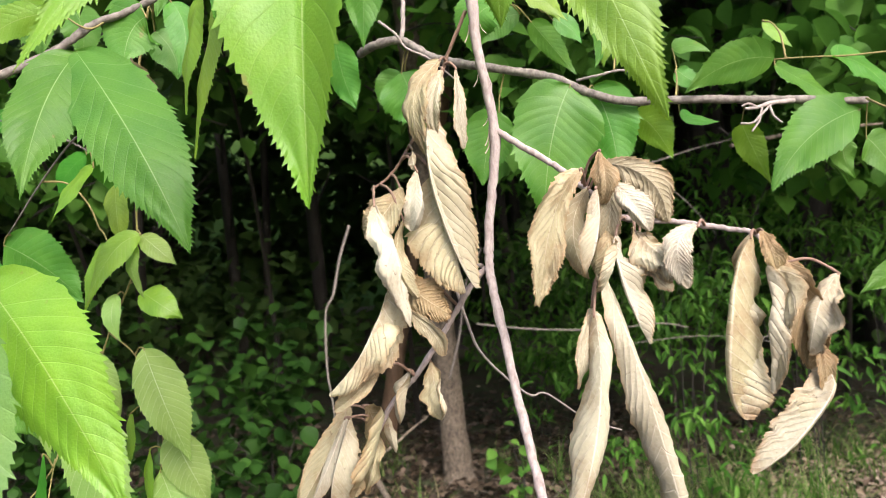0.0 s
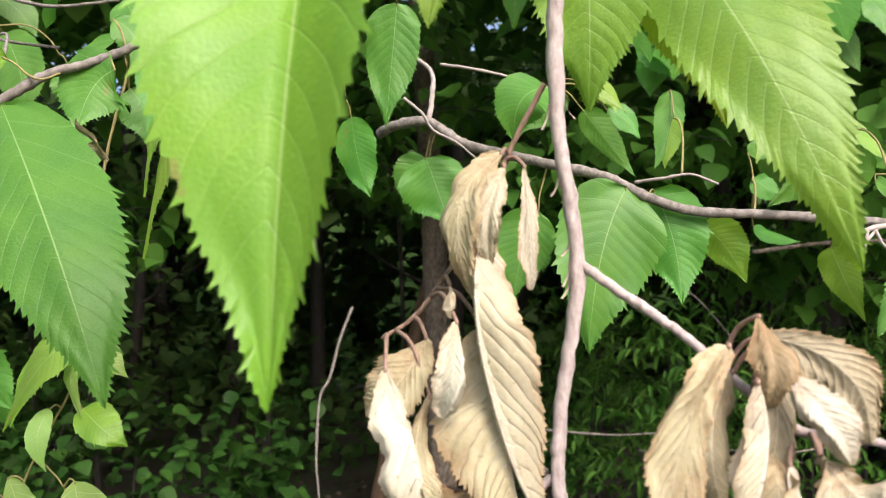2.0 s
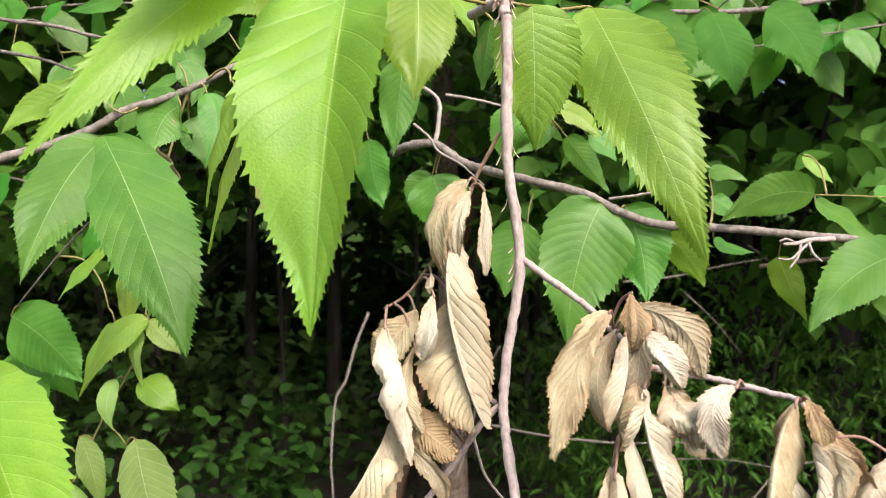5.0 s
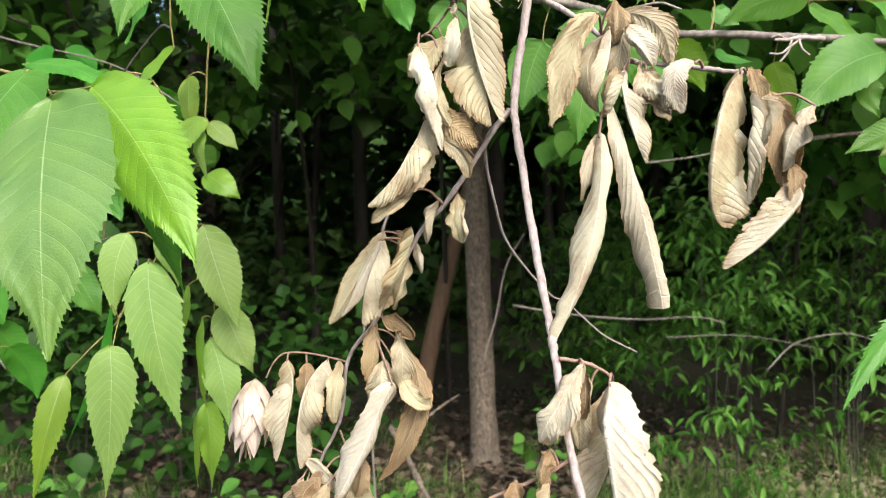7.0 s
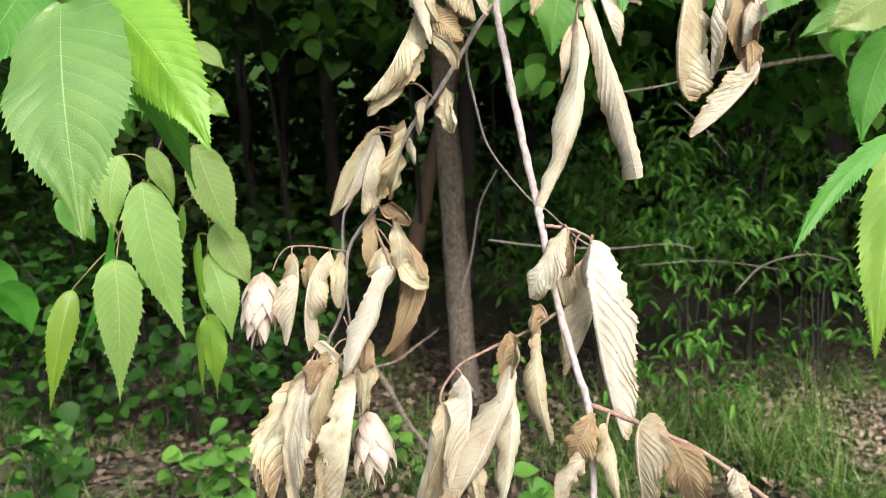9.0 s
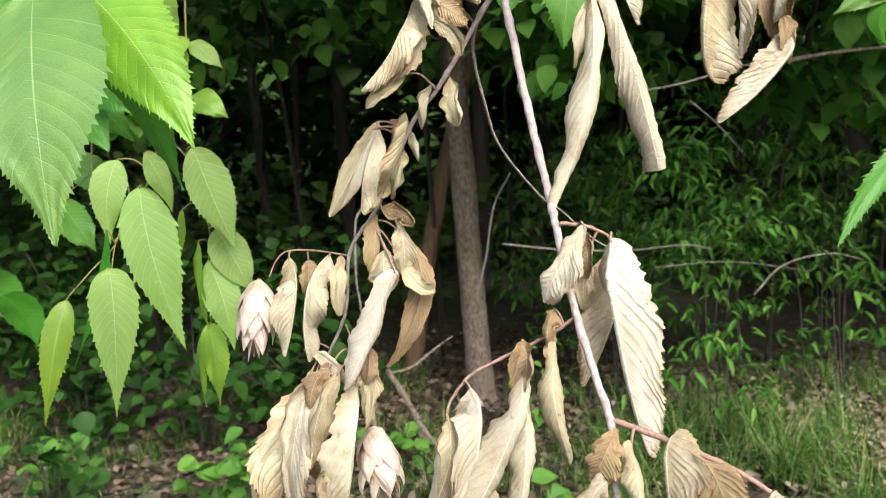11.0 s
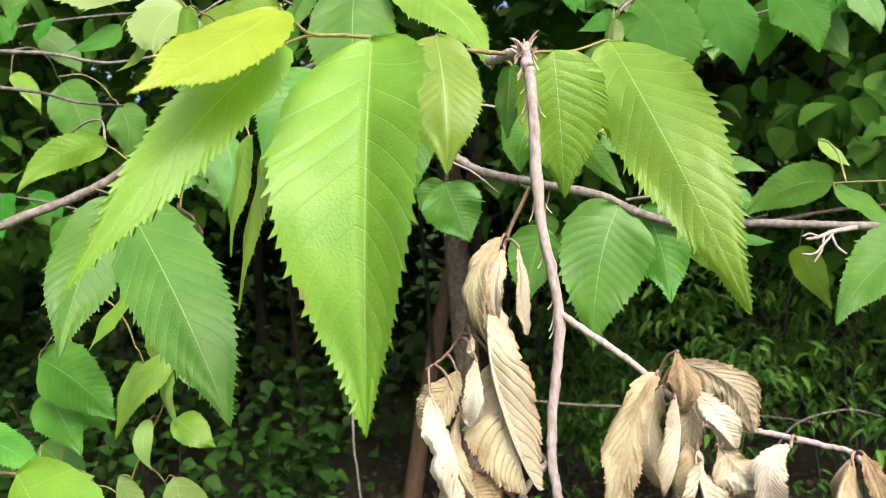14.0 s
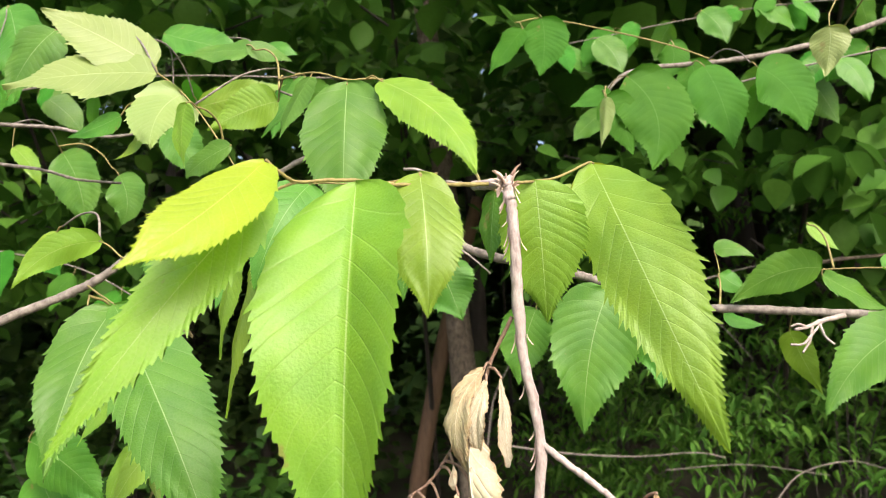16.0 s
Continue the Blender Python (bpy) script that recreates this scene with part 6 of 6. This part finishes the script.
green_leaf(RBR, LEAF_GREEN, (0.1679, 0.6660, 1.6225), (0.1466, 0.6550, 1.5737), (0.1362, 0.6583, 1.5071), 0.0747, face=-4, fold=10)
green_leaf(RBR, LEAF_GREEN, (0.1876, 0.6715, 1.6216), (0.1989, 0.6660, 1.5840), (0.2015, 0.6605, 1.5393), 0.0491, face=18, fold=14)
green_leaf(RBR, LEAF_LIME, (0.2228, 0.6770, 1.5973), (0.2393, 0.6770, 1.5794), (0.2522, 0.6770, 1.5543), 0.0241, face=40)
green_leaf(RBR, LEAF_GREEN, (0.0218, 0.7430, 1.6639), (0.0317, 0.7430, 1.6356), (0.0418, 0.7430, 1.6052), 0.0562, face=0)
green_leaf(RBR, LEAF_GREEN, (0.0239, 0.7540, 1.6624), (0.0109, 0.7540, 1.6482), (0.0031, 0.7540, 1.6265), 0.0409, face=0)
green_leaf(RBR, LEAF_GREEN, (0.1143, 0.6550, 1.6929), (0.0925, 0.6440, 1.6801), (0.0886, 0.6550, 1.6536), 0.0452, face=20, fold=10)
green_leaf(RBR, LEAF_GREEN, (0.1402, 0.6770, 1.6825), (0.1552, 0.6770, 1.6615), (0.1763, 0.6770, 1.6324), 0.0188, face=30, fold=14)
green_leaf(RBR, LEAF_LIME, (0.2125, 0.6990, 1.6820), (0.2071, 0.6990, 1.6632), (0.2040, 0.6990, 1.6417), 0.0167, face=30)
green_leaf(RBR, LEAF_GREEN, (0.2109, 0.6990, 1.7027), (0.2086, 0.6990, 1.6737), (0.1963, 0.6990, 1.6418), 0.0229, face=0, fold=14)
green_leaf(RBR, LEAF_GREEN, (0.3957, 0.6440, 1.5783), (0.3430, 0.6220, 1.5570), (0.3083, 0.6154, 1.5170), 0.0442, face=-10, fold=10)
green_leaf(RBR, LEAF_GREEN, (0.3351, 0.6550, 1.6277), (0.2946, 0.6440, 1.6241), (0.2565, 0.6440, 1.6036), 0.0285, face=-35, fold=10)
green_leaf(RBR, LEAF_GREEN, (0.3347, 0.6550, 1.6221), (0.3576, 0.6550, 1.6070), (0.3849, 0.6550, 1.5896), 0.0281, face=-30, fold=10)
green_leaf(RBR, LEAF_GREEN, (0.3820, 0.6550, 1.6244), (0.4089, 0.6550, 1.6139), (0.4340, 0.6550, 1.5815), 0.0349, face=-30, fold=10)
green_leaf(RBR, LEAF_GREEN, (0.3886, 0.6550, 1.5585), (0.3852, 0.6550, 1.5438), (0.3929, 0.6550, 1.5235), 0.0196, face=20)
green_leaf(RBR, LEAF_LIME, (0.3127, 0.6770, 1.5793), (0.3206, 0.6770, 1.5569), (0.3336, 0.6770, 1.5255), 0.0194, face=40)
green_leaf(RBR, LEAF_GREEN, (0.2612, 0.6770, 1.6300), (0.2702, 0.6770, 1.6220), (0.2841, 0.6770, 1.6134), 0.0194, face=0)
green_leaf(RBR, LEAF_GREEN, (0.2675, 0.6990, 1.5968), (0.2819, 0.6990, 1.5890), (0.3024, 0.6990, 1.5852), 0.0151, face=-30)
green_leaf(RBR, LEAF_GREEN, (0.4045, 0.6550, 1.5561), (0.4173, 0.6550, 1.5410), (0.4335, 0.6550, 1.5115), 0.0327, face=0)
green_leaf(RBR, LEAF_GREEN, (0.1085, 0.6990, 1.6114), (0.0960, 0.6990, 1.5810), (0.0885, 0.6990, 1.5460), 0.0450, face=0)
green_leaf(RBR, LEAF_LIME, (0.1346, 0.6770, 1.7050), (0.1516, 0.6770, 1.6999), (0.1718, 0.6770, 1.6796), 0.0271, face=-20)
green_leaf(RBR, LEAF_GREEN, (0.1341, 0.6990, 1.6962), (0.1088, 0.6990, 1.6885), (0.0937, 0.6990, 1.6678), 0.0305, face=0)
green_leaf(RBR, LEAF_GREEN, (0.1621, 0.6990, 1.6879), (0.1756, 0.6990, 1.6804), (0.1866, 0.6990, 1.6645), 0.0210, face=0)
green_leaf(RBR, LEAF_LIME, (0.1515, 0.6880, 1.7040), (0.1604, 0.6880, 1.6967), (0.1673, 0.6880, 1.6820), 0.0165, face=0)
green_leaf(RBR, LEAF_GREEN, (0.2622, 0.6880, 1.6500), (0.2740, 0.6825, 1.6510), (0.2913, 0.6770, 1.6425), 0.0184, face=-20)
green_leaf(RBR, LEAF_LIME, (0.3459, 0.6990, 1.6699), (0.3583, 0.6990, 1.6573), (0.3708, 0.6990, 1.6447), 0.0141, face=-10)
twig(UPPER, "branch", GREY_BARK, 4.0, 2.4, [(0.6520, 0.9500, 1.9664), (0.5127, 0.9400, 1.9247), (0.4290, 0.9300, 1.9066), (0.3637, 0.9300, 1.9015), (0.2580, 0.9000, 1.8881), (0.2121, 0.8700, 1.8533)])
twig(UPPER, "side_twig", GREEN_TWIG, 1.01, 0.75, [(0.3637, 0.9300, 1.9015), (0.2979, 0.9200, 1.9267), (0.1668, 0.9000, 1.9592), (0.1204, 0.8900, 1.9551)])
green_leaf(UPPER, LEAF_DARK, (0.2367, 0.8500, 1.8657), (0.2631, 0.8400, 1.8158), (0.2499, 0.8300, 1.7527), 0.0831, face=0, fold=8)
green_leaf(UPPER, LEAF_DARK, (0.3705, 0.8300, 1.8575), (0.3997, 0.8250, 1.8277), (0.4103, 0.8200, 1.7806), 0.0664, face=0, fold=8)
green_leaf(UPPER, LEAF_DARK, (0.3372, 0.9000, 1.8885), (0.3514, 0.8900, 1.8380), (0.3559, 0.8850, 1.7824), 0.0661, face=0, fold=8)
green_leaf(UPPER, LEAF_DARK, (0.3284, 0.9200, 1.9038), (0.3333, 0.9200, 1.8695), (0.3260, 0.9200, 1.8365), 0.0459, face=10, fold=8)
green_leaf(UPPER, LEAF_DARK, (0.1287, 0.8800, 1.9433), (0.1081, 0.8800, 1.9185), (0.0853, 0.8800, 1.8900), 0.0319, face=20, fold=8)
green_leaf(UPPER, LEAF_DARK, (0.1517, 0.8800, 1.9546), (0.1527, 0.8800, 1.9215), (0.1439, 0.8800, 1.8841), 0.0541, face=0, fold=8)
green_leaf(UPPER, LEAF_DARK, (0.2168, 0.8600, 1.8571), (0.2009, 0.8600, 1.8469), (0.1729, 0.8600, 1.8383), 0.0246, face=0, fold=8)
green_leaf(UPPER, LEAF_DARK, (0.2092, 0.8400, 1.8413), (0.2247, 0.8400, 1.8126), (0.2334, 0.8400, 1.7725), 0.0476, face=0, fold=8)
green_leaf(UPPER, LEAF_PALE, (0.2070, 0.8200, 1.8346), (0.2027, 0.8200, 1.8080), (0.1972, 0.8200, 1.7799), 0.0151, face=40, fold=30)
green_leaf(UPPER, LEAF_DARK, (0.3130, 0.9500, 1.9381), (0.3180, 0.9500, 1.9165), (0.3024, 0.9500, 1.8896), 0.0409, face=0, fold=8)
twig(UPPER, "side_twig", GREEN_TWIG, 1.0, 0.6, [(0.5127, 0.9400, 1.9247), (0.4700, 0.7200, 1.9300), (0.3600, 0.5600, 1.8700), (0.3000, 0.5220, 1.7850)])
green_leaf(UPPER, LEAF_PALE, (0.2981, 0.5200, 1.7760), (0.2967, 0.5200, 1.7618), (0.2913, 0.5200, 1.7416), 0.0207, face=30, fold=14)
twig(EDGE, "side_twig", GREEN_TWIG, 0.94, 0.68, [(0.3683, 0.5850, 1.5784), (0.3798, 0.4500, 1.5097), (0.2998, 0.3600, 1.4796), (0.2692, 0.3300, 1.4597), (0.2610, 0.3100, 1.4347), (0.2569, 0.3000, 1.4148)])
green_leaf(EDGE, LEAF_LIME, (0.2606, 0.3000, 1.4146), (0.2385, 0.2800, 1.3648), (0.2307, 0.2750, 1.3121), 0.0219, face=20, fold=14)
green_leaf(EDGE, LEAF_GREEN, (0.2520, 0.3000, 1.4100), (0.2166, 0.2800, 1.3877), (0.1945, 0.2700, 1.3611), 0.0087, face=25, fold=14)
green_leaf(EDGE, LEAF_GREEN, (0.2692, 0.3300, 1.4597), (0.2574, 0.3300, 1.4375), (0.2520, 0.3300, 1.4054), 0.0221, face=20, fold=18)
green_leaf(EDGE, LEAF_PALE, (0.2630, 0.3100, 1.4801), (0.2404, 0.3000, 1.4679), (0.2213, 0.3000, 1.4567), 0.0251, face=-20, fold=10)
green_leaf(EDGE, LEAF_GREEN, (0.2654, 0.3600, 1.4773), (0.2510, 0.3600, 1.4723), (0.2342, 0.3600, 1.4637), 0.0133, face=-10, fold=10)
green_leaf(EDGE, LEAF_DARK, (0.2684, 0.3600, 1.4699), (0.2569, 0.3600, 1.4618), (0.2598, 0.3600, 1.4471), 0.0134, face=10, fold=30)


# looser sprays of the same trees farther back
def spray(owner, points, count, length, materials, seed, r0=2.2, r1=1.0):
    rng = random.Random(seed)
    twig(owner, "side_twig", GREY_BARK, r0, r1, points)
    way = spline(points, 12)
    for k in range(count):
        i = rng.randint(2, len(way) - 1)
        p = way[i]
        a = rng.uniform(0, 2 * math.pi)
        size = length * rng.uniform(0.7, 1.2)
        d = Vector((math.cos(a) * 0.6, math.sin(a) * 0.35, rng.uniform(-1.0, -0.35))).normalized()
        b0 = p + Vector((math.cos(a), math.sin(a) * 0.6, rng.uniform(-0.4, 0.6))) * 0.022
        m0 = b0 + d * size * 0.5 + Vector((math.cos(a), math.sin(a), 0.2)) * size * 0.10
        green_leaf(owner, rng.choice(materials), tuple(b0), tuple(m0), tuple(b0 + d * size), size * rng.uniform(0.5, 0.64), rng.uniform(-25, 25), rng.uniform(6, 18))


DEEP = thing("leafy_branch", (0.7, 1.3, 2.0), "shaded branch with broad green leaves before the wood", "branch", "hornbeam branches")
spray(DEEP, [(1.3, 1.25, 2.05), (0.95, 1.22, 2.03), (0.6, 1.2, 1.98), (0.30, 1.22, 1.93)], 34, 0.09, [LEAF_GREEN, LEAF_GREEN, LEAF_DARK], 51)
spray(DEEP, [(1.3, 1.25, 2.05), (1.05, 1.1, 2.0), (0.8, 1.0, 1.95), (0.62, 0.98, 1.88)], 22, 0.09, [LEAF_GREEN, LEAF_GREEN, LEAF_DARK], 52)
spray(DEEP, [(1.3, 1.25, 2.05), (1.1, 1.5, 2.2), (0.7, 1.6, 2.25), (0.25, 1.6, 2.2)], 34, 0.09, [LEAF_GREEN, LEAF_DARK], 53)
DEEP2 = thing("leafy_branch", (-0.9, 1.3, 2.0), "shaded branch with green leaves before the wood", "branch", "hornbeam branches")
spray(DEEP2, [(-1.2, 1.2, 1.95), (-0.85, 1.15, 2.0), (-0.5, 1.15, 2.03), (-0.15, 1.2, 2.02)], 20, 0.09, [LEAF_DARK, LEAF_DARK, LEAF_GREEN], 54)
spray(DEEP2, [(-1.2, 1.2, 1.95), (-0.9, 1.3, 1.82), (-0.65, 1.3, 1.75), (-0.5, 1.3, 1.66)], 10, 0.09, [LEAF_DARK], 55)
spray(DEEP2, [(-1.2, 1.2, 1.95), (-0.9, 1.0, 1.55), (-0.72, 0.95, 1.4), (-0.62, 0.95, 1.25)], 12, 0.09, [LEAF_DARK], 56)


# peeling bark along the upper stem
fr = random.Random(9)
upper_stem = [Vector(q) for q in [(0.0772, 0.349, 1.6557), (0.0776, 0.348, 1.6493), (0.0785, 0.347, 1.6342), (0.0787, 0.35, 1.5851), (0.0834, 0.353, 1.5472), (0.078, 0.355, 1.5072)]]
stem_way = spline(upper_stem, 8)
for k in range(30):
    p = stem_way[int(len(stem_way) * fr.random() ** 1.6)]
    sidew = -1 if fr.random() < 0.75 else 1
    long = fr.uniform(0.003, 0.009)
    wide = fr.uniform(0.0008, 0.0016)
    start = p + Vector((sidew * 0.0022, -0.0012, 0))
    fv, ff = [], []
    for i in range(6):
        t = i / 5
        c = start + Vector((sidew * 0.0022 * t * t, -0.0006 * t, -long * t))
        fv += [c + Vector((0, -wide * (1 - 0.7 * t), 0)), c + Vector((sidew * 0.0004, wide * (1 - 0.7 * t), 0.0003))]
    for i in range(5):
        ff.append((2 * i, 2 * i + 1, 2 * i + 3, 2 * i + 2))
    part("bark_flake", mesh_of("bark_flake", fv, ff, FLAKE), HANG, "peeling pale bark flake")


# torn fibres at the broken top of the stem
for k in range(16):
    w = fr.uniform(0, 2 * math.pi)
    root = stem_way[0] + Vector((math.cos(w) * 0.0022, math.sin(w) * 0.0018, fr.uniform(-0.006, 0.0005)))
    out = Vector((math.cos(w) * 0.5 + fr.uniform(-0.3, 0.3), math.sin(w) * 0.4 - 0.2, fr.uniform(0.3, 1.0))).normalized()
    reach = fr.uniform(0.0025, 0.006)
    fv, ff = tube(spline([root, root + out * reach * 0.6, root + out * reach + Vector((math.cos(w), 0, -0.3)) * 0.001], 3), fr.uniform(0.0006, 0.0011), 0.0002, 5, 0.3, k)
    part("torn_fibre", mesh_of("torn_fibre", fv, ff, FLAKE if k % 3 else RED_TWIG), HANG, "frayed pale wood fibre")
